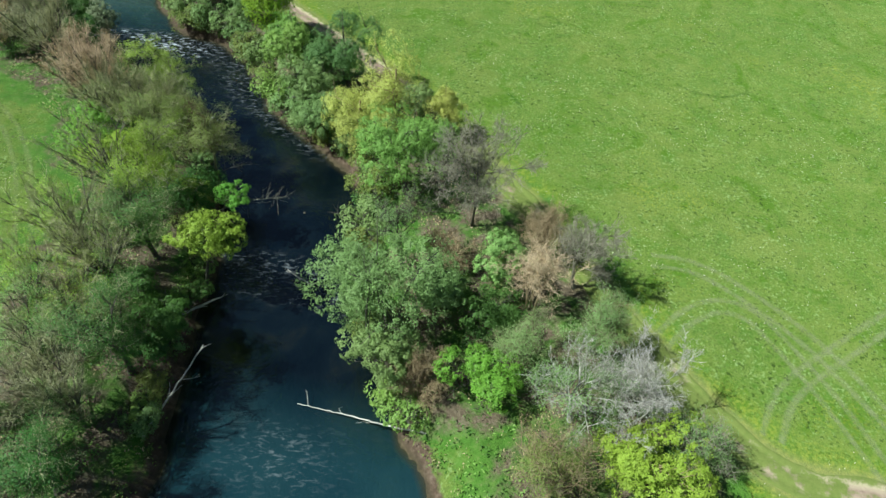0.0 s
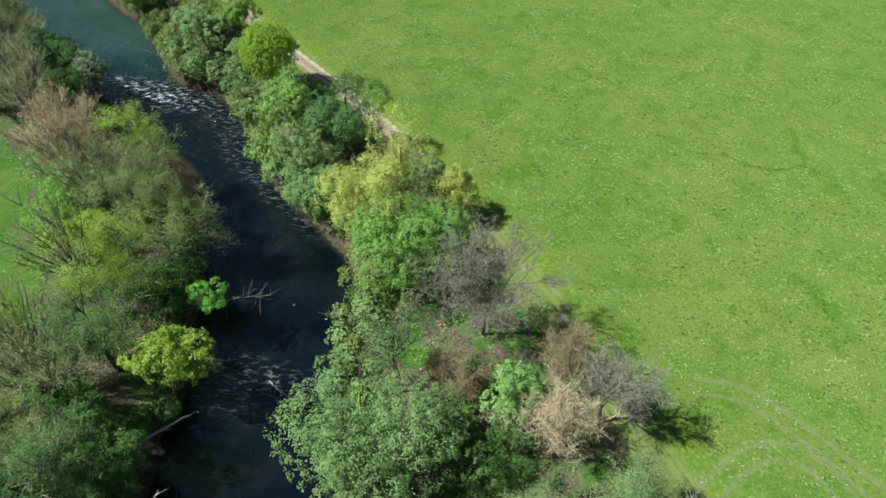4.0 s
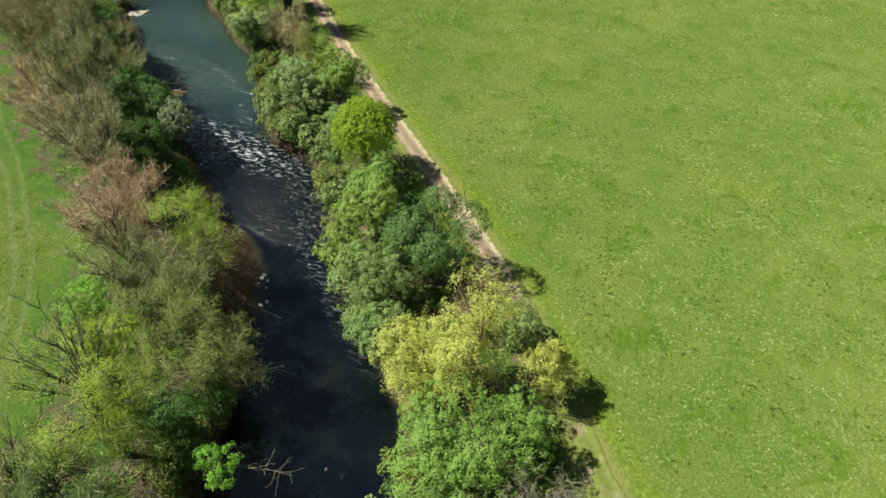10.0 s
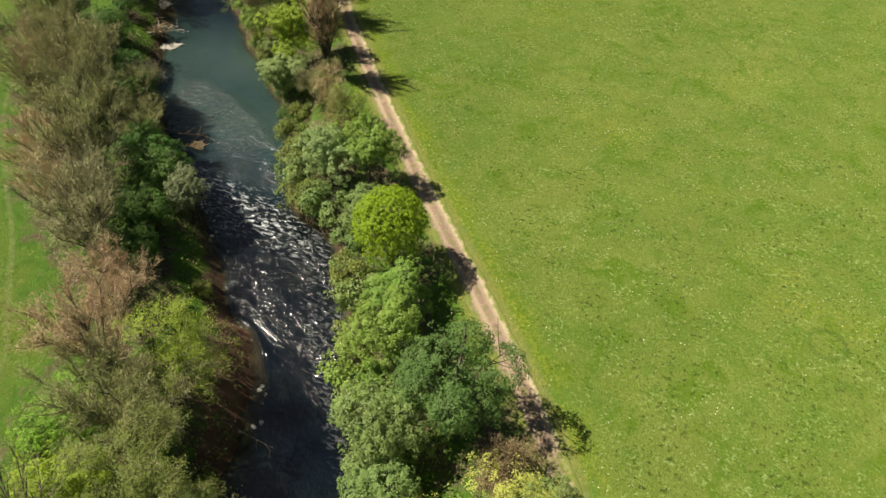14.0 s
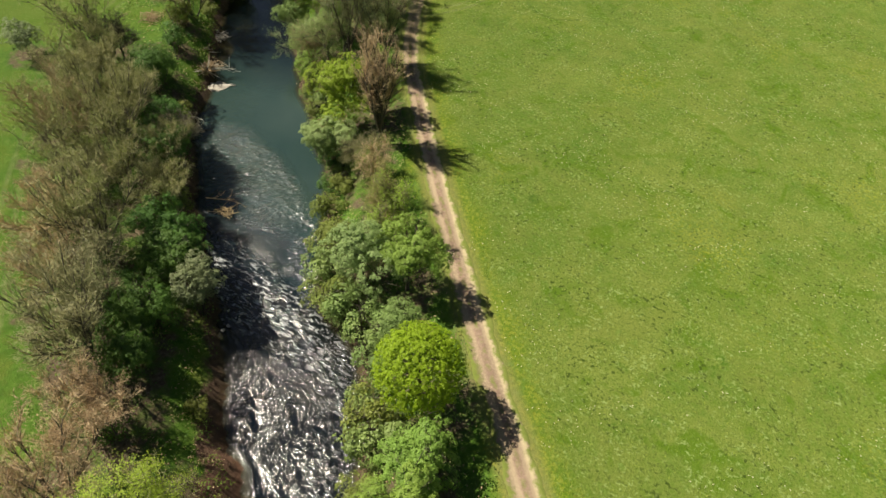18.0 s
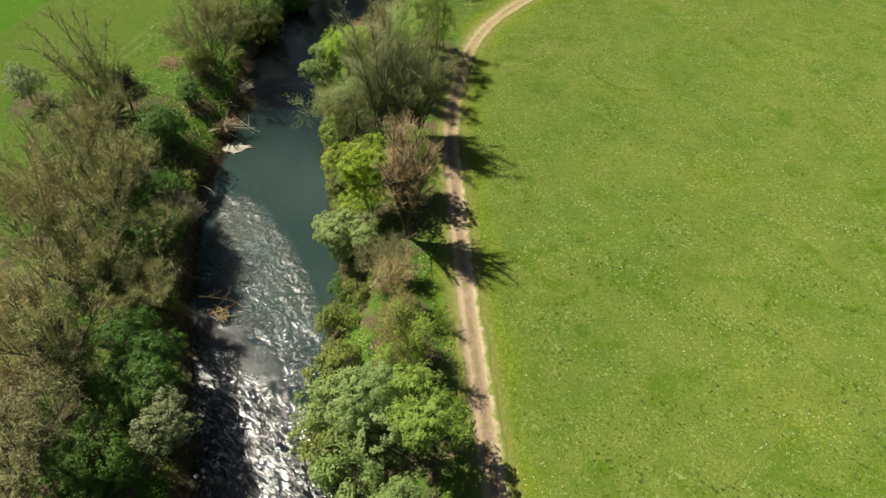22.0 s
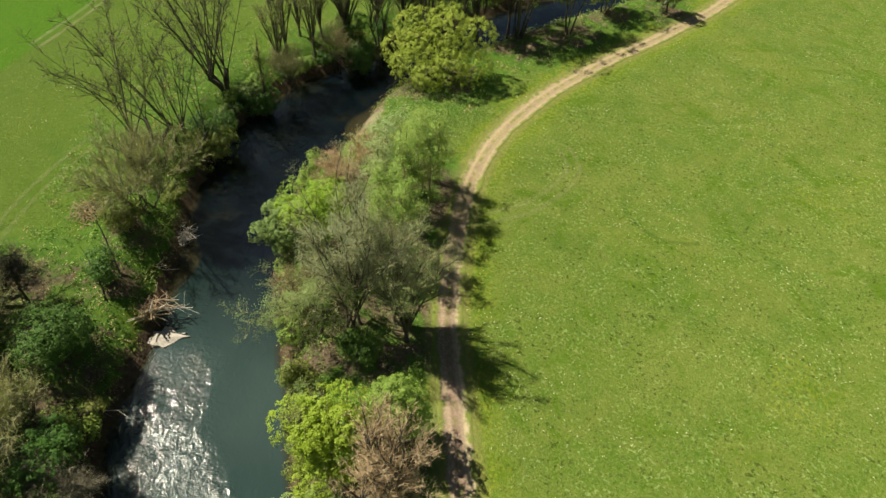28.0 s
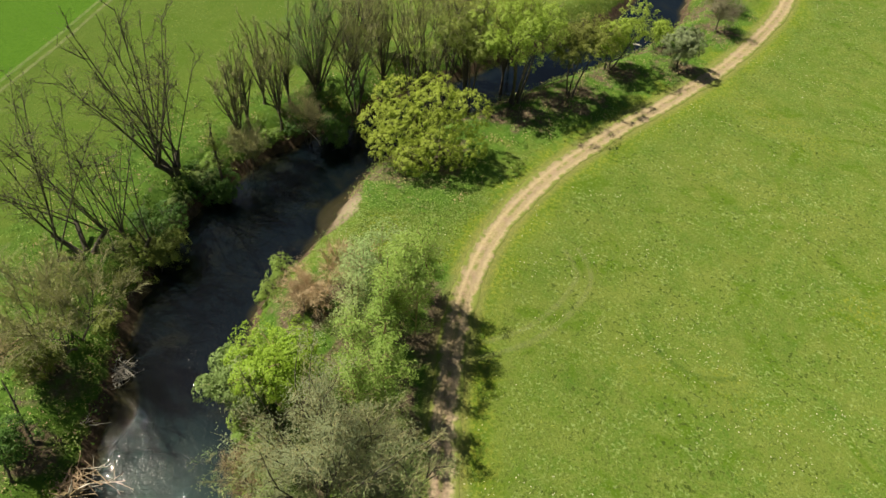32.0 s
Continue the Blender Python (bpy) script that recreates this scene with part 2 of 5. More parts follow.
    col = mix(t, band(t, edge, 1.1, 0.4), col, earth)
    bed = ramp(t, noise_at(t, p, 1.1, 6.0, 0.7), (0.3, (.035, .03, .018)), (0.55, (.09, .07, .038)), (0.8, (.19, .14, .075)))
    bed = mix(t, red, bed, (.19, .085, .06))
    col = mix(t, band(t, attribute(t, "bank"), 0.25, -0.6), col, bed)
    link(t, col, b.inputs["Base Color"])
    b.inputs["Roughness"].default_value = 0.9
    b.inputs["Specular IOR Level"].default_value = 0.15
    b.inputs["Diffuse Roughness"].default_value = 0.5
    bump(t, b, calc(t, "ADD", calc(t, "MULTIPLY", small, 0.6), fine), 1.0, 0.16)
    return m


def track_material():
    m, t, b = material("trodden_earth_track")
    p = place(t)
    n = noise_at(t, p, 1.4, 7.0, 0.7)
    soil = ramp(t, n, (0.25, (.20, .13, .095)), (0.5, (.32, .225, .165)), (0.78, (.45, .345, .25)))
    across = attribute(t, "across")
    rut = calc(t, "ABSOLUTE", calc(t, "SUBTRACT", calc(t, "ABSOLUTE", across), 0.75))
    soil = mix(t, band(t, calc(t, "ADD", rut, calc(t, "MULTIPLY", noise_at(t, p, 1.0, 4.0), 0.4)), 0.75, 0.35), soil, (.42, .33, .22))
    # dead leaves and twigs on it
    leafy = calc(t, "MULTIPLY", attribute(t, "wood"), ramp(t, noise_at(t, p, 3.5, 6.0, 0.75), (0.40, grey(0)), (0.52, grey(1))))
    soil = mix(t, leafy, soil, (.15, .10, .075))
    # grass on the crown and at both edges
    g = noise_at(t, p, 0.8, 6.0, 0.7)
    crown = calc(t, "MULTIPLY", band(t, calc(t, "ABSOLUTE", across), 0.42, 0.05), ramp(t, g, (0.45, grey(0)), (0.62, grey(0.8))))
    side = band(t, calc(t, "ADD", calc(t, "ABSOLUTE", across), calc(t, "MULTIPLY", g, 2.6)), 2.05, 2.75)
    green = mix(t, n, (.10, .15, .025), (.24, .26, .07))
    pale = band(t, calc(t, "ABSOLUTE", calc(t, "SUBTRACT", across, 1.05)), 0.42, 0.12)
    straw = ramp(t, noise_at(t, p, 2.6, 6.0, 0.75), (0.3, (.26, .20, .10)), (0.7, (.46, .39, .21)))
    soil = mix(t, calc(t, "MULTIPLY", attribute(t, "straw"), ramp(t, noise_at(t, p, 0.5, 5.0), (0.35, grey(0.25)), (0.6, grey(0.85)))), soil, straw)
    soil = mix(t, calc(t, "MULTIPLY", calc(t, "SUBTRACT", 1.0, attribute(t, "straw")), calc(t, "MULTIPLY", pale, ramp(t, n, (0.3, grey(0.2)), (0.6, grey(0.9))))), soil, (.50, .42, .26))
    worn = calc(t, "ADD", attribute(t, "worn"), calc(t, "MULTIPLY", calc(t, "SUBTRACT", noise_at(t, p, 0.4, 5.0, 0.65), 0.5), 1.6))
    col = mix(t, calc(t, "MAXIMUM", calc(t, "MAXIMUM", crown, side), band(t, worn, 0.62, 0.38)), soil, green)
    link(t, col, b.inputs["Base Color"])
    b.inputs["Roughness"].default_value = 0.95
    b.inputs["Specular IOR Level"].default_value = 0.1
    bump(t, b, n, 0.9, 0.1)
    return m


def water_material():
    m, t, b = material("river_water")
    p = place(t)
    # silt and clay tones carry some blue of the reflected sky
    silt = ramp(t, noise_at(t, p, 0.08, 3.0), (0.35, (.010, .035, .043)), (0.65, (.018, .051, .056)))
    # clear water is painted near black for the trees' dark reflection
    clear = ramp(t, noise_at(t, p, 0.16, 4.0, 0.6, 0.6), (0.35, (.001, .003, .005)), (0.55, (.003, .006, .008)), (0.75, (.011, .012, .008)))
    clay = ramp(t, noise_at(t, p, 0.06, 3.0), (0.35, (.023, .047, .042)), (0.65, (.037, .063, .055)))
    deep = mix(t, attribute(t, "silt"), clear, mix(t, attribute(t, "clay"), silt, clay))
    shallow = band(t, attribute(t, "shore"), 1.5, 0.1)
    col = mix(t, shallow, deep, (.05, .046, .022))
    rif = attribute(t, "riffle")
    # broken white water only where the current is strong
    streak = t.nodes.new("ShaderNodeMapping")
    link(t, p, streak.inputs["Vector"])
    streak.inputs["Rotation"].default_value = (0, 0, radians(42))
    streak.inputs["Scale"].default_value = (0.55, 1.5, 1.0)
    foam = calc(t, "MULTIPLY", ramp(t, noise_at(t, streak.outputs["Vector"], 1.5, 6.0, 0.7, 0.6), (0.52, grey(0)), (0.66, grey(1.0))),
                attribute(t, "rapid"))
    col = mix(t, foam, col, (.74, .77, .78))
    link(t, col, b.inputs["Base Color"])
    link(t, calc(t, "MULTIPLY_ADD", calc(t, "MAXIMUM", foam, band(t, rif, 0.1, 0.6)), 0.085), b.inputs["Roughness"])
    t.nodes[b.inputs["Roughness"].links[0].from_node.name].inputs[2].default_value = 0.055
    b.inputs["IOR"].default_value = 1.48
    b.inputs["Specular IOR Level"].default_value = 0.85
    link(t, calc(t, "SUBTRACT", 1.0, calc(t, "MULTIPLY", shallow, 0.4)), b.inputs["Alpha"])
    w1 = noise_at(t, p, 1.25, 3.0, 0.5, 0.8)
    w2 = noise_at(t, p, 3.6, 3.0, 0.6, 0.5)
    gust = ramp(t, noise_at(t, p, 0.24, 4.0, 0.6, 0.6), (0.38, grey(0.35)), (0.60, grey(1.0)))
    rif = calc(t, "MULTIPLY", rif, gust)
    h = calc(t, "MULTIPLY", calc(t, "ADD", calc(t, "ADD", w1, calc(t, "MULTIPLY", w2, 0.42)), calc(t, "MULTIPLY", noise_at(t, p, 6.5, 2.0, 0.5), 0.035)), calc(t, "ADD", calc(t, "MULTIPLY", rif, 0.93), 0.07))
    bump(t, b, h, 1.0, 0.33)
    return m


def plain_noise_material(name, a, b_, scale=4.0, rough=0.8, dist=0.03):
    m, t, b = material(name)
    p = place(t)
    n = noise_at(t, p, scale, 6.0, 0.65)
    link(t, ramp(t, n, (0.25, a), (0.75, b_)), b.inputs["Base Color"])
    b.inputs["Roughness"].default_value = rough
    bump(t, b, noise_at(t, p, scale * 4, 4.0), 0.6, dist)
    return m


def mark_material(name, colour, amount):
    """Flattened or lush grass: the mark is ragged, with gaps where the meadow shows through."""
    m, t, b = material(name)
    p = place(t)
    n = noise_at(t, p, 2.0, 6.0, 0.7)
    link(t, mix(t, n, tuple(0.75 * v for v in colour), tuple(1.3 * v for v in colour)), b.inputs["Base Color"])
    b.inputs["Roughness"].default_value = 0.9
    b.inputs["Specular IOR Level"].default_value = 0.1
    edge = band(t, calc(t, "ABSOLUTE", attribute(t, "across")), 1.0, 0.2)
    ragged = ramp(t, noise_at(t, p, 0.9, 6.0, 0.7), (0.3, grey(0.1)), (0.7, grey(1)))
    link(t, calc(t, "MULTIPLY", calc(t, "MULTIPLY", edge, ragged), amount), b.inputs["Alpha"])
    return m


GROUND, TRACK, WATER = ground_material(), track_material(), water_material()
STONE = plain_noise_material("pale_river_stone", (.34, .31, .27), (.66, .62, .55))
PRESSED = mark_material("pressed_pale_grass", (.34, .36, .17), 0.46)
FAINT = mark_material("faintly_pressed_grass", (.33, .34, .15), 0.26)
LUSH = mark_material("lush_dark_grass", (.05, .14, .018), 0.36)
BLADE = leaf_material("grass_blade", (.07, .13, .015), (.15, .20, .03), (.27, .28, .06), 0.2)
PETAL = leaf_material("flower_head", (.50, .48, .16), (.60, .60, .34), (.68, .68, .52), 0.2)
REED = leaf_material("dry_reed", (.20, .15, .08), (.34, .27, .15), (.48, .41, .26), 0.2)


# ---- the plan ----
WEST_BANK = [(-20, -40), (-23, -12), (-25.3, 10.3), (-25.9, 24.8), (-26.5, 38.2), (-27, 49.2), (-28, 58.1), (-31, 69.1), (-34.7, 77), (-38.3, 84), 
             (-44.2, 88.2), (-52.9, 96.7), (-62.9, 104.4), (-70.4, 110.6), (-82.6, 121.6), (-86.3, 127.8), (-91.4, 135.3), (-98.1, 142.9), 
             (-104.8, 151.7), (-109.5, 161), (-111.2, 172.4), (-110, 182.8), (-106.9, 192.1), (-103.8, 205.5), (-98.6, 220), (-92.4, 236.6), 
             (-88.8, 254.2), (-93.4, 280), (-105.8, 316.3)]
EAST_BANK = [(16, -40), (10, -12), (4.2, 10.3), (0, 24.8), (-4.1, 34.1), (-8.8, 45.4), (-9.8, 53.5), (-8.9, 60.6), (-11.4, 68.5), (-17.6, 75.4), 
             (-24.8, 83.3), (-32.4, 96.8), (-39.5, 103.6), (-47.1, 108), (-55.1, 120.5), (-68.2, 132.9), (-75.1, 138.7), (-82.8, 146.3), 
             (-89.8, 153.8), (-92.9, 161), (-93.4, 169.3), (-96.3, 179.7), (-96.5, 189), (-93.9, 200.4), (-89.3, 214.8), (-82.5, 231.4), (-77.9, 249), 
             (-81, 272.8), (-91.3, 316.3)]
LANE = [(62, 9), (49, 19.5), (40, 23.8), (32, 25.6), (27.3, 30), (22, 38.5), (17.5, 47), (12.5, 57), (7, 66), (0.5, 76), (-4, 83), (-9.8, 90.4), (-17.5, 99), (-25.4, 107.4), (-38.2, 121.6),
        (-48.4, 133.4), (-56, 142.6), (-62, 150), (-68, 160), (-72.6, 169.8), (-75.2, 180.5), (-75.2, 193), (-72.6, 207), (-68.3, 222),
        (-64.6, 239), (-62.6, 256), (-62.6, 270), (-66, 300)]


def smooth(points, step):
    """Catmull-Rom through the points, resampled at even steps."""
    p = np.array([points[0], *points, points[-1]], float)
    out = []
    for a, b_, c, d in zip(p[:-3], p[1:-2], p[2:-1], p[3:]):
        for u in np.linspace(0, 1, 24, endpoint=False):
            out.append(0.5 * (2 * b_ + (c - a) * u + (2 * a - 5 * b_ + 4 * c - d) * u * u + (3 * b_ - a - 3 * c + d) * u ** 3))
    out = np.array(out + [p[-1]])
    run = np.concatenate([[0], np.cumsum(np.linalg.norm(np.diff(out, axis=0), axis=1))])
    at = np.linspace(0, run[-1], max(2, int(run[-1] / step)))
    return np.stack([np.interp(at, run, out[:, k]) for k in range(out.shape[1])], 1)


def distance(px, py, line):
    best = np.full(px.shape, 1e9)
    for (ax, ay), (bx, by) in zip(line[:-1], line[1:]):
        vx, vy = bx - ax, by - ay
        u = np.clip(((px - ax) * vx + (py - ay) * vy) / (vx * vx + vy * vy), 0, 1)
        best = np.minimum(best, (px - ax - u * vx) ** 2 + (py - ay - u * vy) ** 2)
    return np.sqrt(best)


def inside(px, py, ring):
    odd = np.zeros(px.shape, bool)
    for (ax, ay), (bx, by) in zip(ring, np.roll(ring, -1, axis=0)):
        if ay != by:
            odd ^= ((ay > py) != (by > py)) & (px < (bx - ax) * (py - ay) / (by - ay) + ax)
    return odd


def waves(px, py, seed, sizes):
    """Smooth, uneven relief as a sum of slanted waves."""
    r = np.random.RandomState(seed)
    z = np.zeros(px.shape)
    for size, height in sizes:
        for _ in range(5):
            a, ph = r.uniform(0, 2 * np.pi, 2)
            z += height / 2.2 * np.sin((px * np.cos(a) + py * np.sin(a)) * 2 * np.pi / (size * r.uniform(0.7, 1.4)) + ph)
    return z


west, east, lane = smooth(WEST_BANK, 2.0), smooth(EAST_BANK, 2.0), smooth(LANE, 2.0)
# ragged shore
for line, sd in ((west, 3), (east, 4)):
    line += np.stack([waves(line[:, 0], line[:, 1], sd, ((7, .35), (3, .22))), waves(line[:, 0], line[:, 1], sd + 9, ((7, .35), (3, .22)))], 1)
river_ring = np.concatenate([west, east[::-1]])
WATER_Z = -4.0


def bank_distance(px, py):
    """Metres from the water's edge, negative over the river."""
    d = np.minimum(distance(px, py, west), distance(px, py, east))
    return np.where(inside(px, py, river_ring), -d, d)


def ground_height(px, py, d=None):
    px, py = np.asarray(px, float), np.asarray(py, float)
    d = bank_distance(px, py) if d is None else d
    u = np.clip((d + 0.3) / 4.6, 0, 1)
    land = -4.15 + 4.15 * u ** 0.62
    bed = -4.15 - 0.28 * np.clip(-d - 0.3, 0, 4)
    z = np.where(d > -0.3, land, bed)
    z += waves(px, py, 1, ((60, .12), (17, .06))) * np.clip(d / 6, 0, 1)
    z += waves(px, py, 2, ((4.5, .10), (2.2, .06))) * np.clip(1 - np.abs(d - 2.5) / 6, 0, 1)
    return z


# ---- mesh helpers ----
def fast_mesh(name, verts, faces, mat, attrs=None, shade=False):
    """faces: an n x 3 or n x 4 array of vertex numbers."""
    me = bpy.data.meshes.new(name)
    verts, faces = np.asarray(verts, np.float32), np.asarray(faces, np.int32)
    n, k = faces.shape
    me.vertices.add(len(verts))
    me.vertices.foreach_set("co", verts.ravel())
    me.loops.add(n * k)
    me.loops.foreach_set("vertex_index", faces.ravel())
    me.polygons.add(n)
    me.polygons.foreach_set("loop_start", np.arange(0, n * k, k, dtype=np.int32))
    if shade:
        me.polygons.foreach_set("use_smooth", np.ones(n, bool))
    for key, value in (attrs or {}).items():
        me.attributes.new(key, "FLOAT", "POINT").data.foreach_set("value", np.asarray(value, np.float32).ravel())
    me.update()
    me.materials.append(mat)
    return me


def piece(name, me, parent, label=""):
    ob = new(name, me)
    ob.parent = parent
    return tagged(ob, label) if label else ob


def sheet_faces(nu, nv):
    a = np.arange(nu * nv).reshape(nu, nv)
    return np.stack([a[:-1, :-1].ravel(), a[1:, :-1].ravel(), a[1:, 1:].ravel(), a[:-1, 1:].ravel()], 1)


def tubes(paths, radii, sides=4):
    """Tapered tubes along paths (n, k, 3) with radii (n, k): vertices and quads."""
    paths, radii = np.asarray(paths, float), np.asarray(radii, float)
    n, k, _ = paths.shape
    tan = np.gradient(paths, axis=1)
    tan /= np.linalg.norm(tan, axis=2, keepdims=True) + 1e-9
    ref = np.where(np.abs(tan[:, :1, 2:3]) > 0.8, np.array([1.0, 0, 0]), np.array([0, 0, 1.0]))
    u = np.cross(tan, np.broadcast_to(ref, tan.shape))
    u /= np.linalg.norm(u, axis=2, keepdims=True) + 1e-9
    v = np.cross(tan, u)
    a = np.arange(sides) * 2 * np.pi / sides
    ring = u[:, :, None] * np.cos(a)[None, None, :, None] + v[:, :, None] * np.sin(a)[None, None, :, None]
    verts = (paths[:, :, None] + ring * radii[:, :, None, None]).reshape(-1, 3)
    idx = np.arange(n * k * sides).reshape(n, k, sides)
    nxt = np.roll(idx, -1, axis=2)
    faces = np.stack([idx[:, :-1], nxt[:, :-1], nxt[:, 1:], idx[:, 1:]], -1).reshape(-1, 4)
    return verts, faces


def joined(*chunks):
    verts, faces, at = [], [], 0
    for v, f in chunks:
        verts.append(v)
        faces.append(f + at)
        at += len(v)
    return np.concatenate(verts), np.concatenate(faces)


def curve3(a, c, b_, k):
    u = np.linspace(0, 1, k)[None, :, None]
    return a[:, None] * (1 - u) ** 2 + 2 * c[:, None] * u * (1 - u) + b_[:, None] * u ** 2


def unit(v):
    return v / (np.linalg.norm(v, axis=-1, keepdims=True) + 1e-9)


def leaf_cards(rng, centres, size, out, lift=0.5):
    """A pointed leaf spray at each centre, turned to the light."""
    n = len(centres)
    nor = unit(out * 0.95 + np.array([0, 0, lift]) + rng.normal(0, 0.36, (n, 3)))
    a = unit(np.cross(nor, unit(rng.normal(0, 1, (n, 3)))))
    b_ = np.cross(nor, a)
    s = size * rng.uniform(0.65, 1.3, (n, 1))
    v = np.stack([centres - a * s * 0.85 - b_ * s * 0.5, centres - a * s * 0.7 + b_ * s * 0.5, centres + a * s - nor * s * 0.2], 1).reshape(-1, 3)
    return v, np.arange(3 * n).reshape(n, 3)


# ---- the setting: ground, river, track ----
def ground_axis(lo, hi, step):
    far = [6, 14, 30, 60, 120, 240, 480, 960, 1900]
    return np.array([lo - f for f in far[::-1]] + list(np.arange(lo, hi + 0.01, step)) + [hi + f for f in far])


# ---- trees: x, y, height, crown radius, height of the crown's foot, style, leaf, bark, leaning x, y ----
TREES = []


def tree_row(x, y, h, r, foot, style, leaf, bark="grey", lean=(0, 0), words="", **more):
    # along the west bank the limbs are dark under a haze of lighter twigs
    if style in ("haze", "fan") and x < -26 - max(0, y - 30) * 0.25 and y < 215:
        if style == "haze" and leaf == "olive":
            style, more["full"] = "fan", 1.7 * more.get("full", 1.0)
        more.setdefault("fine", "khaki" if bark in ("brown", "dark", "olive") else bark)
        bark = "dark"
        if style == "fan" and y > 170:
            more["full"] = 1.8 * more.get("full", 1.0)
        if 82 < y < 124:
            more.setdefault("twig", 1.3)
    TREES.append(dict(x=x, y=y, h=h, r=r, foot=foot, style=style, leaf=leaf, bark=bark, lean=lean, words=words, **more))


# east bank, from the first pool upstream
tree_row(-5.5, 38.5, 17, 5.4, 2.5, "leafy", "sage", "dark", (0.5, 0), "tall sage-green tree leaning over the river pool", stems=3, full=.8, lobes=12)
tree_row(-5.6, 35.2, 8.5, 3.0, 0.4, "leafy", "sage", "dark", (-.8, 0), "low sage-green tree hanging over the first pool", full=.8)
tree_row(-1.8, 33.6, 6, 2.2, 0.3, "bare", "pink", "brown", (0, 0), "russet twiggy shrub beside the fallen trunk", stems=4)
tree_row(3.8, 56, 15.5, 5.2, 2.0, "bare", "grey", "dark", (0, 0), "tall leafless grey-brown tree at the meadow edge", lobes=12, limbs=15, girth=.16, fine="grey")
tree_row(9.8, 43.5, 11.5, 4.4, 2, "bare", "tan", "brown", (0, 0), "brown twiggy tree just coming into bud", stems=3, bushy=.8, fine="tan")
tree_row(6.2, 46.5, 8.5, 2.5, 1, "leafy", "mint", "brown", (0, 0), "slim pale mint-green young tree")
tree_row(12.5, 31, 11, 4.4, 2.5, "haze", "sage", "drift", (0, 0), "thinly leafed tree with pale bare branches", full=1.2)
tree_row(17.5, 31, 9.5, 4.2, 1.5, "bare", "grey", "drift", (1, 0), "bare tree with bleached spreading branches", stems=2)
tree_row(3.5, 33.5, 5.5, 3.6, 0.2, "bush", "vivid", "dark", (0, 0), "vivid green shrub in fresh leaf")
tree_row(4.6, 40.5, 5, 3.2, 0.2, "bush", "deep", "dark", (0, 0), "deep green shrub under the trees")
tree_row(18.5, 24.5, 7, 4.2, 1, "leafy", "lime", "brown", (0, 0), "yellow-green tree in young leaf")
tree_row(9.5, 23.5, 7, 4, 1, "haze", "olive", "brown", (0, 0), "brownish half-leafed tree beside the pool", full=1.2)
tree_row(15.5, 38.5, 9, 3.6, 1.5, "haze", "sage", "olive", (0, 0), "thin sage-green tree by the meadow", full=1.6)
tree_row(-4.0, 49, 11, 2.6, 3, "haze", "sage", "dark", (0, 0), "slender grey-green tree with two dark trunks", stems=2)
tree_row(14.8, 47, 10.5, 3.4, 1.5, "bare", "sage", "grey", (0, 0), "small leafless grey tree at the meadow edge")
tree_row(-4.5, 62, 12.5, 4.6, 1.5, "leafy", "fresh", "dark", (0, 0), "bright green leafy tree above the river")
tree_row(-6.0, 72, 15, 4.2, 2.5, "weeping", "yellow", "brown", (0, 0), "tall yellow-green weeping willow in catkin", lobes=11)
tree_row(-9.6, 69, 12.5, 3.5, 1.0, "weeping", "yellow", "brown", (-1, 0), "yellow willow leaning towards the water")
tree_row(0.2, 73, 8.5, 2.0, 2, "weeping", "yellow", "brown", (.5, 0), "small pale yellow willow beside the track")
tree_row(-14.0, 83.5, 14, 4.7, 1.5, "leafy", "dark", "dark", (0, 0), "tall dark green leafy tree beside the track", lobes=11)
tree_row(-18.8, 79, 8.5, 3.6, 0.5, "leafy", "sage", "dark", (0, 0), "round sage-green tree overhanging the river")
tree_row(-15.5, 73.5, 6.5, 2.8, 0.4, "leafy", "sage", "dark", (-.6, 0), "low sage-green tree at the waterside")
tree_row(-22.5, 88.5, 8.5, 3.8, 0.5, "leafy", "fresh", "dark", (0, 0), "light green leafy tree at the waterside")
tree_row(-7.5, 80, 5.5, 2.4, 0.5, "bare", "tan", "brown", (0, 0), "brown bare shrub beside the track", stems=4)
tree_row(-3.5, 78.5, 5, 2.2, 0.4, "leafy", "sage", "brown", (0, 0), "small olive-green tree beside the track")
tree_row(-27.8, 99, 11, 4.3, 1.0, "dome", "limebright", "dark", (0, 0), "round bright yellow-green tree beside the track", squash=1.15, most=36000, leafsize=.095)
tree_row(-24.2, 93, 6.5, 3.2, 0.3, "leafy", "fresh", "dark", (0, 0), "light green shrubby tree beside the round one")
tree_row(-40.5, 108.3, 8.5, 4, 0.5, "leafy", "sagepale", "dark", (-.8, 0), "pale sage-green willow beside the rapids")
tree_row(-36.6, 110.3, 9.5, 3.0, 3, "leafy", "fresh", "dark", (.8, 0), "mid-green tree with a dark leaning trunk")
tree_row(-44, 117.5, 9, 2.7, 1, "haze", "olive", "brown", (0, 0), "thin olive tree with sparse young leaves", full=1.5)
tree_row(-42, 116.6, 9, 2.3, 1, "haze", "lime", "olive", (0, 0), "thin lime-green tree beside the track", full=1.4)
tree_row(-48.6, 121, 9.5, 2.6, 1.5, "haze", "olive", "tan", (0, 0), "thin brownish tree with sparse buds")
tree_row(-41.3, 114, 5.5, 2.6, 0.3, "bush", "fresh", "dark", (0, 0), "fresh green shrub beside the track")
tree_row(-53.9, 130, 15, 2.3, 2, "fan", "tan", "tan", (0, 0), "tan-brown leafless tree with dense fine twigs", twig=1.0, limbs=28, full=.6)
tree_row(-60.3, 130.8, 11.5, 3.3, 0.8, "leafy", "lime", "brown", (0, 0), "bright yellow-green leafy tree over the water")
tree_row(-57.5, 135, 10, 3.0, 0.8, "leafy", "fresh", "brown", (0, 0), "fresh green tree behind the brown one")
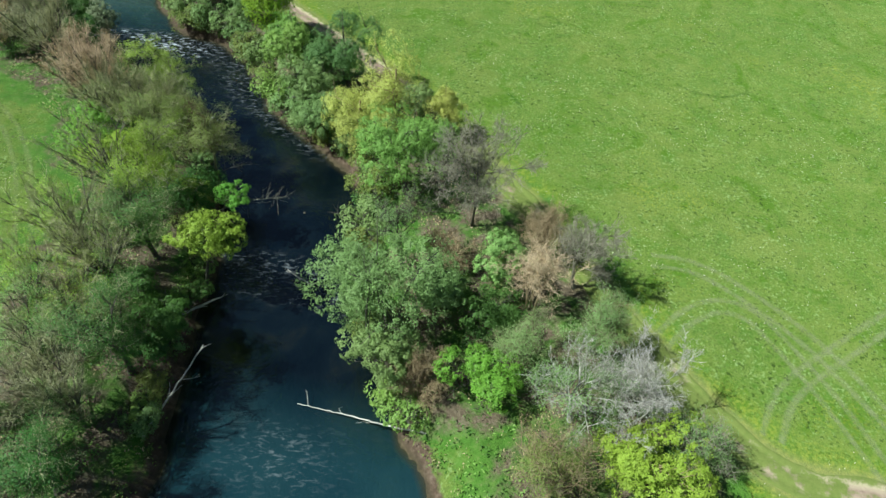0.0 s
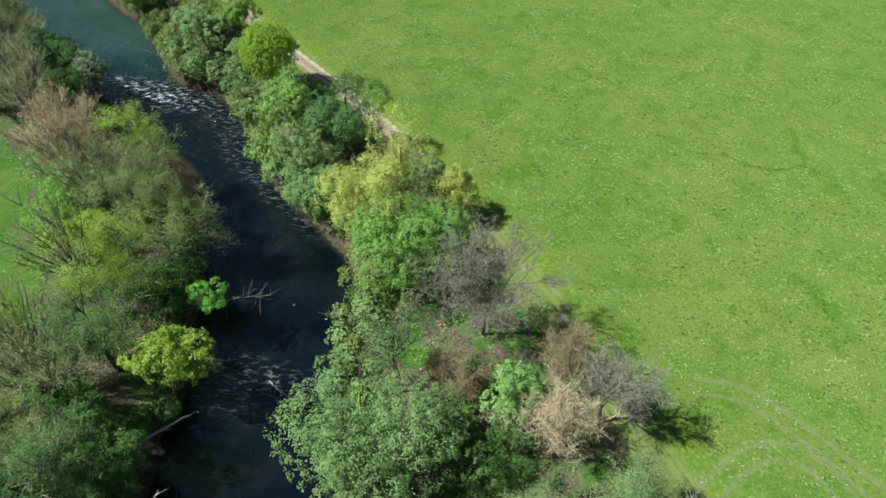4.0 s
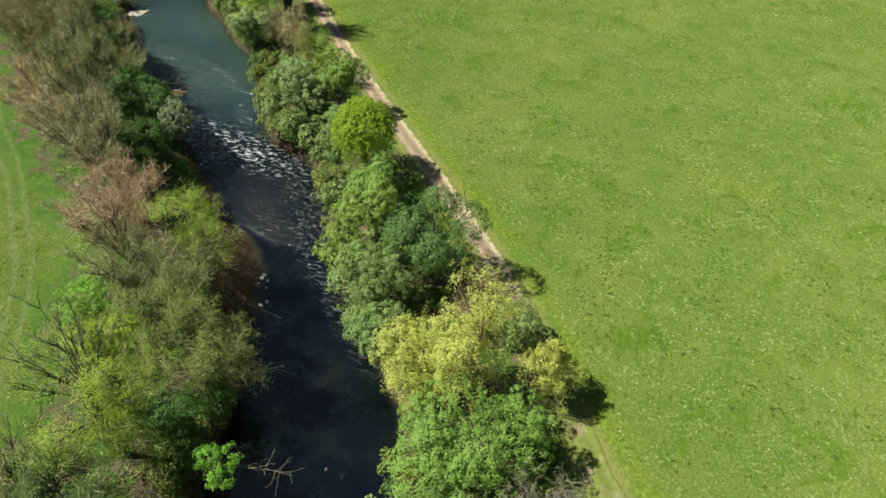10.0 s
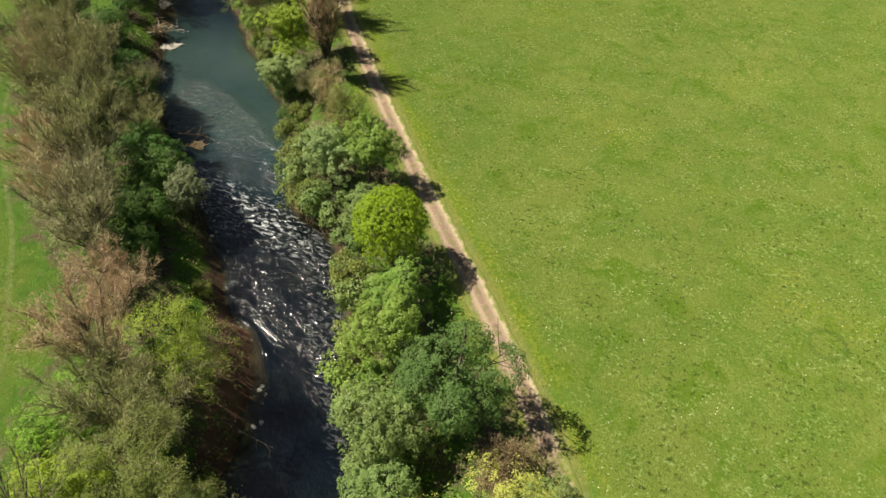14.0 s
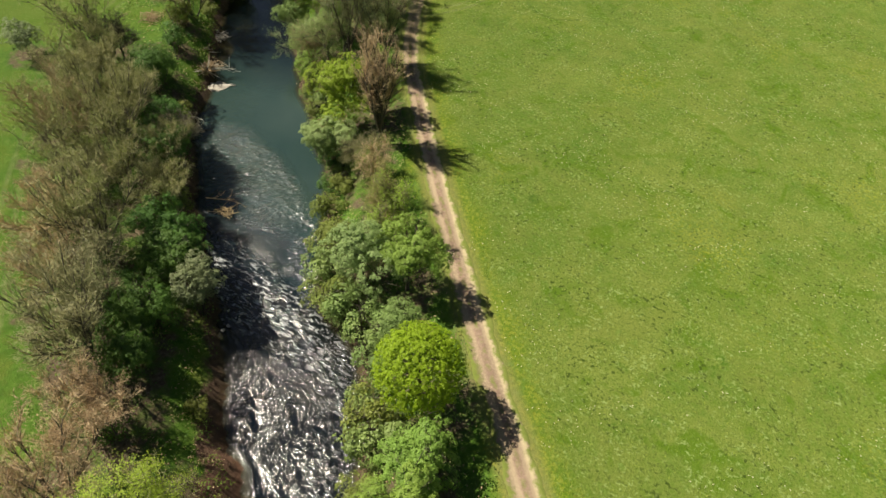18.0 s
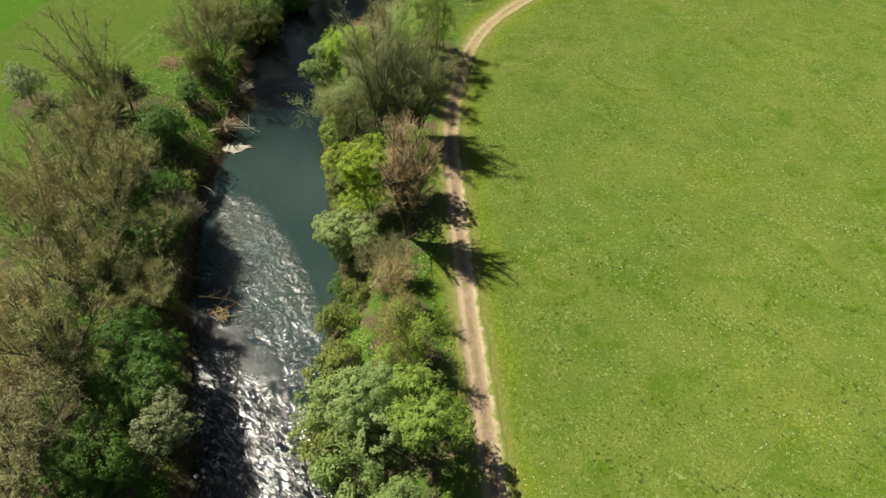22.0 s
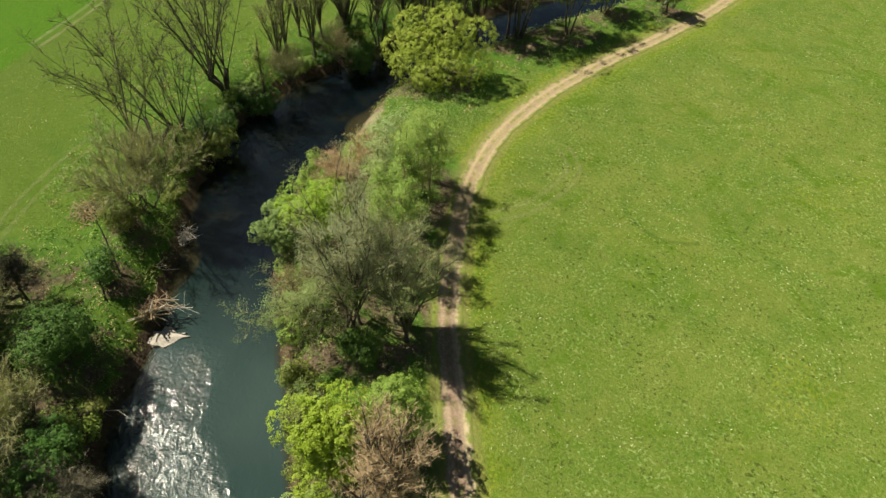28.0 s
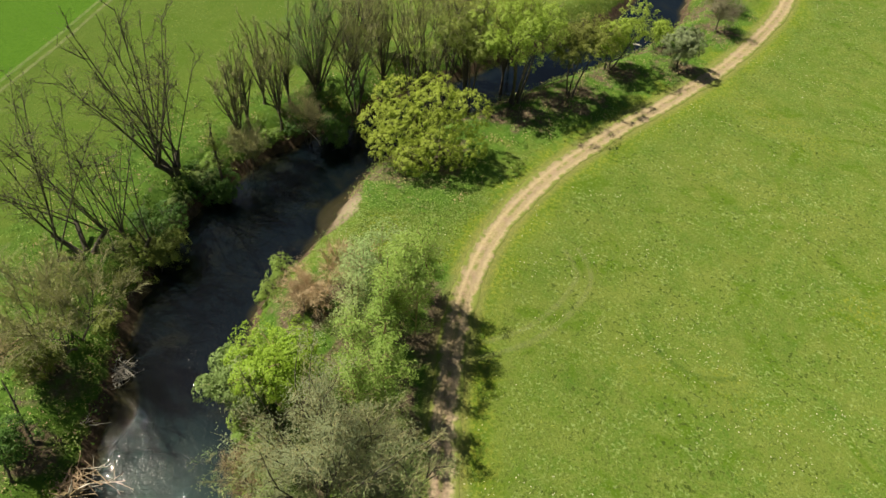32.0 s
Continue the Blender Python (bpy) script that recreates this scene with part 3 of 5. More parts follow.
tree_row(-57.3, 124, 7, 3.2, 0.3, "leafy", "sagepale", "brown", (0, 0), "pale green tree at the waterside")
tree_row(-52, 124, 5.5, 2.6, 0.3, "bare", "olive", "olive", (0, 0), "low brown twiggy shrub", stems=4)
tree_row(-68.8, 143.8, 18.5, 4.5, 3, "fan", "greysage", "dark", (0, 0), "tall grey-olive tree with hazy new leaves", fine="khaki", full=5, lobes=11, stems=2)
# added shrub: its deep green stands in for the dark shadow here
tree_row(-66.6, 141.4, 4.5, 2.4, 0.2, "bush", "deep", "dark", (0, 0), "dark shrub standing in for shade at the tall tree's foot")
tree_row(-66.2, 146.6, 13, 3.0, 1, "fan", "greysage", "dark", (0, 0), "grey-green half-leafed tree beside the track", full=4, fine="khaki")
tree_row(-71.5, 140.5, 11, 4.2, 1.5, "haze", "sage", "olive", (0, 0), "spreading olive-brown tree over the river", full=1.3)
tree_row(-75.3, 142, 5, 2.6, 0.3, "bare", "tan", "brown", (0, 0), "low russet twiggy shrub at the waterside", stems=5)
tree_row(-64, 145.5, 13.5, 2.8, 1, "fan", "sage", "olive", (0, 0), "sage-green half-leafed tree by the track", full=4)
tree_row(-79.3, 149.5, 12, 3.8, 1, "leafy", "lime", "brown", (0, 0), "bright green leafy tree over the dark water", full=.9)
tree_row(-82.5, 147, 8, 2.8, .6, "leafy", "sage", "brown", (0, 0), "sage-green tree at the waterside")
for px_, py_, ph_ in ((-78.5, 160, 13.5), (-75.6, 160.5, 15), (-76.3, 164.3, 14), (-73.8, 157.5, 15), (-79.5, 164, 11), (-74, 162.5, 13), (-77.5, 157.5, 12.5), (-80.8, 161.5, 10.5), (-75.8, 167, 11.5), (-78.8, 167, 10), (-71.6, 155, 13), (-74.6, 154.4, 12), (-70, 152.6, 11.5), (-72.4, 151.6, 12.5)):
    tree_row(px_, py_, ph_, 2.3, 2.0, "slender", "sagepale" if px_ < -77 else "fresh", "brown", (0, 0), "slender upright young poplar with thin leaves", full=.7, girth=.10, limbs=14)
tree_row(-85.5, 158.5, 5.5, 2.6, 0.3, "bare", "tan", "tan", (0, 0), "straw-coloured twiggy shrub by the water", stems=5)
tree_row(-83.5, 163, 5.5, 2.4, 0.3, "haze", "olive", "tan", (0, 0), "olive twiggy shrub by the water", stems=5, full=1.5)
tree_row(-92, 187.5, 10, 6, 0.8, "leafy", "willow", "dark", (0, 0), "large rounded willow with billowing yellow-green foliage", full=3, most=52000, shell=.72, tuft=.34, leafsize=.11, limbs=12,
         lobes_at=[(-3.6, 1, 6.2, 3.6), (-0.6, -1.5, 4.2, 3.4), (2.2, 1.8, 7.0, 3.5), (5.2, 4, 6.4, 3.3), (0.4, 3.4, 7.6, 3.1), (-2, -3.5, 2.4, 2.8), (4.6, -1.4, 3.6, 3.1), (6.8, 1.6, 3.0, 2.8), (-5.2, -1.2, 3.0, 3.0), (2, -3.6, 2.2, 2.5), (0.6, 0.6, 3.4, 3.2), (3.4, 0.8, 5.0, 2.9), (-2.6, -0.6, 4.6, 2.9)])
tree_row(-87.5, 206.5, 16, 5.6, 6.5, "leafy", "willow", "dark", (0, 0), "tall many-stemmed willow with dark trunks", stems=6, full=.9, lobes=13)
tree_row(-81.5, 213, 12, 4.2, 4, "leafy", "olive", "dark", (1, 0), "leaning olive willow above the track", stems=3, full=.9)
tree_row(-80, 224, 11, 4.2, 2, "leafy", "willow", "dark", (1, 0), "olive-green willow above the track", stems=3, full=.9)
tree_row(-71, 231.8, 7.5, 2.8, 0.8, "leafy", "greysage", "dark", (0, 0), "small grey-green tree beside the track")
tree_row(-76.5, 236.5, 4.5, 2.6, 0.3, "bush", "willow", "dark", (0, 0), "yellow-green shrub on the bank")
tree_row(-70, 248.5, 8, 3.0, 1, "haze", "grey", "grey", (0, 0), "hazy grey tree beside the track", full=1.5)
tree_row(-73, 257, 9, 3.6, 1, "haze", "olive", "grey", (0, 0), "hazy olive tree on the bank", full=1.5)

# west bank
tree_row(-31.5, 29, 11, 4, 2, "fan", "grey", "dark", (-2, 1), "dark leafless tree leaning from the bank")
tree_row(-36.5, 25, 11, 4.5, 2, "haze", "grey", "grey", (-1, 0), "grey hazy tree on the west bank", full=1.3)
tree_row(-38.5, 36.5, 9, 4.3, 1, "fan", "mint", "dark", (0, 0), "pale green half-leafed tree in the meadow edge", full=4, bushy=.6)
tree_row(-29.6, 35, 13, 4, 1, "haze", "deep", "dark", (0, 0), "dark green ivy-clad tree on the bank", full=1.6)
tree_row(-28.4, 41, 8, 3.4, 0.3, "bush", "deep", "dark", (0, 0), "deep green shrub on the shaded bank")
tree_row(-35, 45.5, 11.5, 4.4, 2, "fan", "lime", "dark", (-1.5, 0), "dark-limbed tree with yellowish buds")
tree_row(-41.5, 43, 8, 4, 1, "fan", "lime", "dark", (-1, 0), "lime-tinted half-leafed tree at the meadow edge", full=4, bushy=.5)
tree_row(-33.5, 56, 14, 4.8, 2.5, "haze", "lime", "olive", (0, 0), "tall yellow-green tree in thin new leaf", full=1.7, lobes=10)
tree_row(-38.5, 59.5, 10.5, 4.4, 2, "fan", "lime", "grey", (-2, 0), "leaning bare-limbed tree in the grass", full=2, bushy=.6)
tree_row(-29.3, 65.8, 8.8, 3.8, 1, "haze", "olive", "olive", (1.2, 0), "olive tree drooping over the dark water", full=1.6)
tree_row(-31, 59, 5.5, 3.2, 0.3, "bush", "deep", "dark", (0, 0), "deep green ivy shrub")
tree_row(-26.6, 48.2, 9.6, 2.9, 4, "leafy", "lime", "dark", (3.6, -.6), "small yellow-green tree at the water's edge", full=.8)
tree_row(-28.0, 56.4, 5.2, 1.5, 2.8, "leafy", "vivid", "dark", (5, 0), "small vivid green tree leaning out over the water")
tree_row(-46, 75, 11.5, 4.8, 2, "fan", "pink", "tan", (-.5, 0), "russet-brown leafless tree with dense twigs", twig=1.2, full=2.0)
tree_row(-39.6, 78.5, 10.5, 4.5, 1.5, "haze", "lime", "olive", (0, 0), "yellow-olive tree in thin new leaf", full=1.7)
tree_row(-37, 71, 9, 4, 1, "haze", "olive", "olive", (0, 0), "olive half-leafed tree on the bank", full=1.5)
tree_row(-46.5, 69, 5, 3.8, 0.2, "bush", "vivid", "dark", (0, 0), "bright green shrub in the rough grass")
tree_row(-41, 65.5, 5, 3.4, 0.2, "bush", "lime", "dark", (0, 0), "yellow-green shrub under the bare trees")
tree_row(-61.5, 91, 13, 5.6, 1, "pollard", "grey", "dark", (-1.5, 0), "grey-brown leafless spreading tree", limbs=18, stems=3, full=5, fine="khaki")
tree_row(-66.5, 96, 13.5, 4.8, 1.5, "haze", "olive", "brown", (0, 0), "olive-brown half-leafed tree on the bank", full=1.5)
tree_row(-72.5, 95, 9, 4.4, 1.5, "fan", "olive", "tan", (0, 0), "straw-olive tree in thin leaf", full=1.6)
tree_row(-78, 103, 13.5, 6.2, 1, "pollard", "olive", "dark", (-3.5, 0), "tall bare tree with long upright dark branches", limbs=22, stems=3, full=6, fine="khaki")
tree_row(-80.5, 110.5, 12, 4.8, 2, "fan", "olive", "olive", (0, 0), "olive-grey leafless tree on the bank", full=2.5)
tree_row(-82, 104.5, 14, 6, 2, "pollard", "olive", "brown", (-1, 0), "many-branched leafless tree with long upright limbs", limbs=22, girth=.4)
tree_row(-59.5, 98.5, 7.5, 3.2, 0.4, "bush", "deep", "dark", (0, 0), "deep green shrub behind the bank")
tree_row(-54.6, 97.2, 7, 2.3, 0.6, "leafy", "greysage", "dark", (0, 0), "small grey-green tree at the water's edge", full=.8)
tree_row(-68, 105.5, 6.5, 3.0, 0.6, "haze", "olive", "dark", (0, 0), "olive thin tree on the bank", full=1.6)
tree_row(-74.5, 111.5, 6, 3.0, 0.6, "haze", "olive", "dark", (1, 0), "dark olive tree leaning to the water", full=1.6)
tree_row(-77, 115.5, 5.5, 2.8, 0.4, "bare", "grey", "grey", (1, 0), "grey twiggy shrub over the water", stems=4)
tree_row(-86, 117, 6.5, 3.6, 0.3, "haze", "olive", "dark", (0, 0), "dark olive shrub thicket on the bank", stems=4, full=2.0)
tree_row(-92.5, 116, 8.5, 4.2, 1.2, "fan", "olive", "dark", (-1, 0), "dark-limbed olive tree on the west bank", full=1.3)
tree_row(-88.5, 122.5, 6, 3.6, 0.2, "bush", "deep", "dark", (0, 0), "dark green thicket over the shaded bank")
tree_row(-100.5, 122.5, 15, 6.6, 1, "pollard", "olive", "dark", (-2.5, 0), "leafless dark-limbed tree in the meadow edge", limbs=20, stems=4, full=4, girth=.42, fine="khaki")
tree_row(-98.5, 125, 7.5, 2.6, 1.5, "bare", "olive", "dark", (.5, 0), "small leafless tree beside a taller one")
tree_row(-112, 118, 5.5, 2.4, 1.2, "leafy", "greysage", "dark", (0, 0), "small blossoming grey-green tree in the meadow", full=.7)
tree_row(-94.5, 132, 3.8, 2.0, 0.2, "bush", "deep", "dark", (0, 0), "green shrub on the eroded bank")
tree_row(-101.3, 142, 10.5, 5.6, 0.8, "fan", "olive", "brown", (.8, 0), "wide grey-brown leafless tree at the bend", stems=4, full=2.5, limbs=24)
tree_row(-99.5, 138, 4, 2.2, 0.2, "bush", "olive", "brown", (0, 0), "low green shrub with dead stems")
tree_row(-110.5, 149.8, 20, 8.5, 2, "pollard", "olive", "dark", (-4, 0), "leafless tree with long slanting limbs", limbs=16, bushy=1, stems=4, full=3)
tree_row(-107, 153.5, 17, 6, 1, "pollard", "olive", "dark", (-2.5, 1), "leaning leafless stems at the bank", limbs=12, bushy=.7, stems=3)
tree_row(-114, 165.3, 22, 9, 2, "pollard", "olive", "dark", (-3, -1), "old pollard with a thick dark trunk and long bare limbs", limbs=20, bushy=1, girth=.55, stems=4, spread=1.3, full=3)
tree_row(-108.5, 157, 4, 2.8, 0.2, "bush", "deep", "dark", (0, 0), "dark shrub at the foot of the bank")
tree_row(-110.5, 167, 4.5, 3.2, 0.2, "bush", "deep", "dark", (0, 0), "dark shrub beside the pollard")
tree_row(-109.5, 173, 4, 2.6, 0.2, "haze", "olive", "dark", (0, 0), "twiggy shrub on the bank", stems=4)
tree_row(-108.3, 168, 10, 1.6, 2, "slender", "olive", "dark", (0, 0), "slender half-bare tree on the bank", full=.4)
for px_, py_, ph_ in ((-114, 178, 13), (-111.5, 181.5, 12), (-112.5, 175, 12), (-116, 183, 13), (-113.5, 185.5, 12)):
    tree_row(px_, py_, ph_, 1.5, 1.5, "haze", "olive", "brown", (-.5, 0), "slender thin-leaved alder on the bank", limbs=9, full=1.4, bushy=.7)
tree_row(-110, 188, 17, 4, 1, "fan", "deep", "dark", (0, 0), "ivy-clad dark tree above the bend", full=3, limbs=18, bushy=.65)
tree_row(-108.5, 183.5, 4, 3, 0.2, "haze", "tan", "brown", (0, 0), "brown thicket on the bank", stems=4)
tree_row(-110, 196, 15, 3.6, 1.5, "fan", "olive", "dark", (0, 0), "olive half-leafed tree upstream", bushy=.65)
tree_row(-104.5, 203, 15.5, 3.4, 1.5, "fan", "olive", "dark", (0, 0), "olive tree with dark stems upstream", stems=3, bushy=.65)
tree_row(-103, 212, 15.5, 4.2, 1.5, "fan", "lime", "dark", (0, 0), "yellow-green thin tree upstream", stems=3, bushy=.65)
tree_row(-97, 222, 13, 5, 1.5, "leafy", "willow", "dark", (0, 0), "yellow-green willow across the river", full=.5)
tree_row(-114, 204, 13, 3.6, 1.5, "fan", "olive", "dark", (0, 0), "thin olive tree at the meadow edge", bushy=.65)
tree_row(-108, 219, 12, 4.2, 1.5, "haze", "olive", "dark", (0, 0), "hazy olive tree upstream")
tree_row(-56.5, 86, 12.5, 4.8, 1, "fan", "grey", "brown", (0, 0), "grey-brown leafless tree above the rapids", full=1.5)
tree_row(-50, 82, 8.5, 4, 0.5, "fan", "pink", "tan", (0, 0), "russet twiggy tree above the red bank", stems=4, full=3)
tree_row(-57.5, 92, 6, 3.2, 0.2, "bush", "deep", "dark", (0, 0), "deep green thicket behind the bank")
tree_row(-66, 90, 8, 3.8, 0.8, "haze", "olive", "tan", (0, 0), "straw-olive tree in the meadow edge", full=1.6)
tree_row(-73.5, 104.5, 10.5, 4.0, 1, "haze", "olive", "brown", (0, 0), "olive-brown half-leafed tree by the river", full=1.5)
tree_row(-88, 110.5, 13, 6, 1, "pollard", "olive", "dark", (-2.5, 0), "leafless tree with slanting dark limbs", limbs=18, stems=3, full=5, fine="khaki")
tree_row(-85, 114.5, 7, 3.5, 0.6, "haze", "olive", "olive", (0, 0), "olive thicket tree by the river", full=1.8, stems=3)
tree_row(-96, 120, 8, 3.8, 0.8, "haze", "olive", "dark", (0, 0), "dark olive tree behind the bank", full=1.5)
tree_row(-31.5, 49.5, 13, 4.2, 1, "haze", "deep", "dark", (0, 0), "ivy-green tree on the west bank", full=1.6)
tree_row(-40.5, 51, 9, 4, 1, "fan", "lime", "dark", (-1, 0), "lime-tinted thin tree by the meadow", full=4, bushy=.55)
tree_row(-34.5, 67, 10, 4, 1, "haze", "olive", "olive", (0, 0), "olive tree in thin leaf on the bank", full=1.7)
tree_row(-41, 70.5, 10, 4, 1.5, "haze", "olive", "brown", (0, 0), "brown-olive tree on the west bank", full=1.5)
tree_row(-35.5, 39.5, 8, 3.6, 1, "fan", "lime", "dark", (0, 0), "dark-limbed thin tree in yellow-green bud", full=2.5, bushy=.7)
tree_row(-31.5, 23, 11, 4, 0.6, "haze", "deep", "dark", (0, 0), "dark green tree by the first pool", full=1.6)
tree_row(-42, 29, 9, 4, 1, "haze", "grey", "grey", (0, 0), "hazy grey tree at the meadow edge", full=1.3)
tree_row(-0.5, 43.5, 7, 3, 0.5, "leafy", "sage", "dark", (0, 0), "sage-green shrubby tree under the tall one", full=.8)
tree_row(1.0, 49.5, 5, 2.6, 0.3, "bare", "tan", "brown", (0, 0), "brown twiggy undergrowth shrub", stems=5)
tree_row(8.5, 37, 7, 3.2, 0.6, "haze", "sage", "olive", (0, 0), "sage half-leafed tree among the bare ones", full=1.6)
tree_row(11, 51.5, 7, 3, 0.8, "bare", "pink", "brown", (0, 0), "russet-brown leafless shrub by the meadow", stems=3)
tree_row(22.5, 27.5, 6, 3, 0.6, "haze", "sage", "grey", (0, 0), "sage-grey thin tree beside the track", full=1.5)
tree_row(-1.5, 66, 8, 3, 0.6, "leafy", "fresh", "dark", (0, 0), "fresh green tree below the willow", full=.8)
tree_row(-18, 87, 8, 3, 0.6, "leafy", "dark", "dark", (0, 0), "dark green leafy tree by the track", full=.8)
tree_row(-33, 105, 5, 2.4, 0.3, "bush", "sage", "dark", (0, 0), "sage-green shrub behind the round tree")
tree_row(-107, 192.5, 15.5, 3.8, 1, "fan", "olive", "dark", (0, 0), "dark-stemmed olive tree at the bend", full=1.4, stems=3, bushy=.65)
tree_row(-99.5, 200, 15, 4, 1.2, "fan", "willow", "dark", (0, 0), "yellow-green thin willow behind the bend", full=1.5, stems=4, bushy=.65)
tree_row(-101, 208, 15.5, 4, 1.2, "fan", "willow", "dark", (0, 0), "tall thin willow behind the bend", full=1.5, stems=4, bushy=.65)
tree_row(-93.5, 202.5, 14, 4.2, 6, "leafy", "olive", "dark", (0, 0), "olive willow with many dark stems", stems=5, full=.8)
tree_row(-105.5, 186.5, 6, 3, 0.3, "bush", "deep", "dark", (0, 0), "dark thicket closing the bend")
tree_row(-109.5, 188.5, 7, 2.2, 0.3, "bush", "deep", "dark", (0, 0), "ivy-clad stems above the bend", stems=4)
tree_row(-96.5, 207, 15, 3.6, 2, "fan", "willow", "dark", (0, 0), "tall dark-stemmed tree behind the bend", limbs=10, full=2)
tree_row(-93, 212.5, 15, 4, 2, "fan", "willow", "dark", (0, 0), "tall dark-stemmed willow in young leaf", limbs=12, full=4)
tree_row(-106, 198, 14, 3.2, 2, "fan", "olive", "dark", (0, 0), "tall dark leafless tree behind the bend", limbs=9)
# ivy-dark trees, added so that the west bank's shade goes nearly black
for px_, py_, ph_, pr_ in ((-53.5, 87.5, 7, 2.8), (-57.2, 91.5, 8.5, 3.2), (-63.0, 102, 9.5, 3.4), (-60.5, 97.5, 8.5, 3.2), (-74.5, 111, 8, 3.2), (-80.5, 115.5, 7.5, 3.2), (-92, 123, 6, 3)):
    tree_row(px_, py_, ph_ * 0.72, pr_, 0.4, "leafy", "deep", "dark", (0.8, 0), "dark ivy-clad tree added to deepen the west bank's shade", full=.75)
tree_row(-106, 154.5, 5.5, 3.4, 0.2, "bush", "olive", "dark", (0, 0), "olive shrub below the leaning stems")


# ---- ground sheet ----
def build_ground():
    xs, ys = ground_axis(-172, 78, 0.95), ground_axis(-8, 292, 0.95)
    px, py = np.meshgrid(xs, ys, indexing="ij")
    near = (px > -175) & (px < 81) & (py > -12) & (py < 296)
    d = np.full(px.shape, 60.0)
    d[near] = bank_distance(px[near], py[near])
    z = np.zeros(px.shape)
    z[near] = ground_height(px[near], py[near], d[near])
    lane_d = np.full(px.shape, 60.0)
    lane_d[near] = distance(px[near], py[near], lane)
    wood = np.zeros(px.shape)
    for q in TREES:
        rr = (q["r"] * 1.15 + 0.8) ** 2
        wood = np.maximum(wood, (0.4 if q["y"] > 140 and q["x"] < -100 else 1.0) * np.exp(-0.7 * ((px - q["x"]) ** 2 + (py - q["y"]) ** 2) / rr))
    # a line across the western meadow, past which the sown field begins
    ax, ay, bx, by = -148.0, 159.0, -161.5, 192.0
    crop = ((by - ay) * (ax - px) + (bx - ax) * (py - ay)) / math.hypot(bx - ax, by - ay)
    me = fast_mesh("ground", np.stack([px, py, z], -1).reshape(-1, 3), sheet_faces(len(xs), len(ys)), GROUND,
                   {"red": np.clip(0.85 * np.exp(-((px + 36.6 + (py - 78) * .55) ** 2 / 16 + (py - 80) ** 2 / 110)), 0, 1), "sand": np.exp(-((px + 92.2) ** 2 + (py - 175.1) ** 2) / 14), "bank": np.clip(d, -20, 60), "lush": np.clip((-27 - 0.55 * (np.minimum(py, 190) - 30) - px) / 5, 0, 1) * np.clip((py - 75) / 30, 0, 1), "lane": lane_d, "wood": wood, "crop": np.clip(crop, -40, 40)}, True)
    return tagged(new("ground", me), "spring meadow of mottled green grass with earth river banks", "meadow", kind="structure")


build_ground()


def wood_at(px, py):
    w = np.zeros(px.shape)
    for q in TREES:
        w = np.maximum(w, np.exp(-0.7 * ((px - q["x"]) ** 2 + (py - q["y"]) ** 2) / (q["r"] * 1.3 + 1.2) ** 2))
    return w


def ribbon(name, line, width, mat, label, category, z_up, n_across=9, ragged=0.0, kind="structure", seed=0):
    line = np.asarray(line, float)
    tan = unit(np.gradient(line, axis=0))
    side = np.stack([tan[:, 1], -tan[:, 0]], 1)
    u = np.linspace(-1, 1, n_across)
    half = width / 2 + ragged * waves(line[:, 0], line[:, 1], seed + 21, ((6, .5), (2.5, .35)))
    xy = line[:, None] + side[:, None] * (u[None, :, None] * half[:, None, None])
    z = ground_height(xy[..., 0], xy[..., 1]) + z_up
    across = u[None] * half[:, None] if name == "dirt_track" else np.broadcast_to(u[None], z.shape)
    if name == "dirt_track":
        z = z - 0.07 * np.exp(-((np.abs(across) - 0.75) / 0.3) ** 2) - 0.05 * (np.abs(u[None]) > 0.99)
    me = fast_mesh(name, np.concatenate([xy, z[..., None]], -1).reshape(-1, 3), sheet_faces(len(line), n_across)[:, ::-1], mat,
                   {"across": across, "wood": wood_at(xy[..., 0], xy[..., 1]), "worn": 0.34 + 0.66 * np.maximum(np.clip((xy[..., 1] - 80) / 10, 0, 1), np.clip((xy[..., 0] - 35) / 3, 0, 1)),
                    "straw": np.clip((xy[..., 1] - 146) / 22, 0, 1)}, True)
    return tagged(new(name, me), label, category, kind=kind)


ribbon("dirt_track", smooth(LANE, 0.5), 3.1, TRACK, "pale trodden earth cart track with two wheel ruts", "track", 0.07, 21, 0.25)


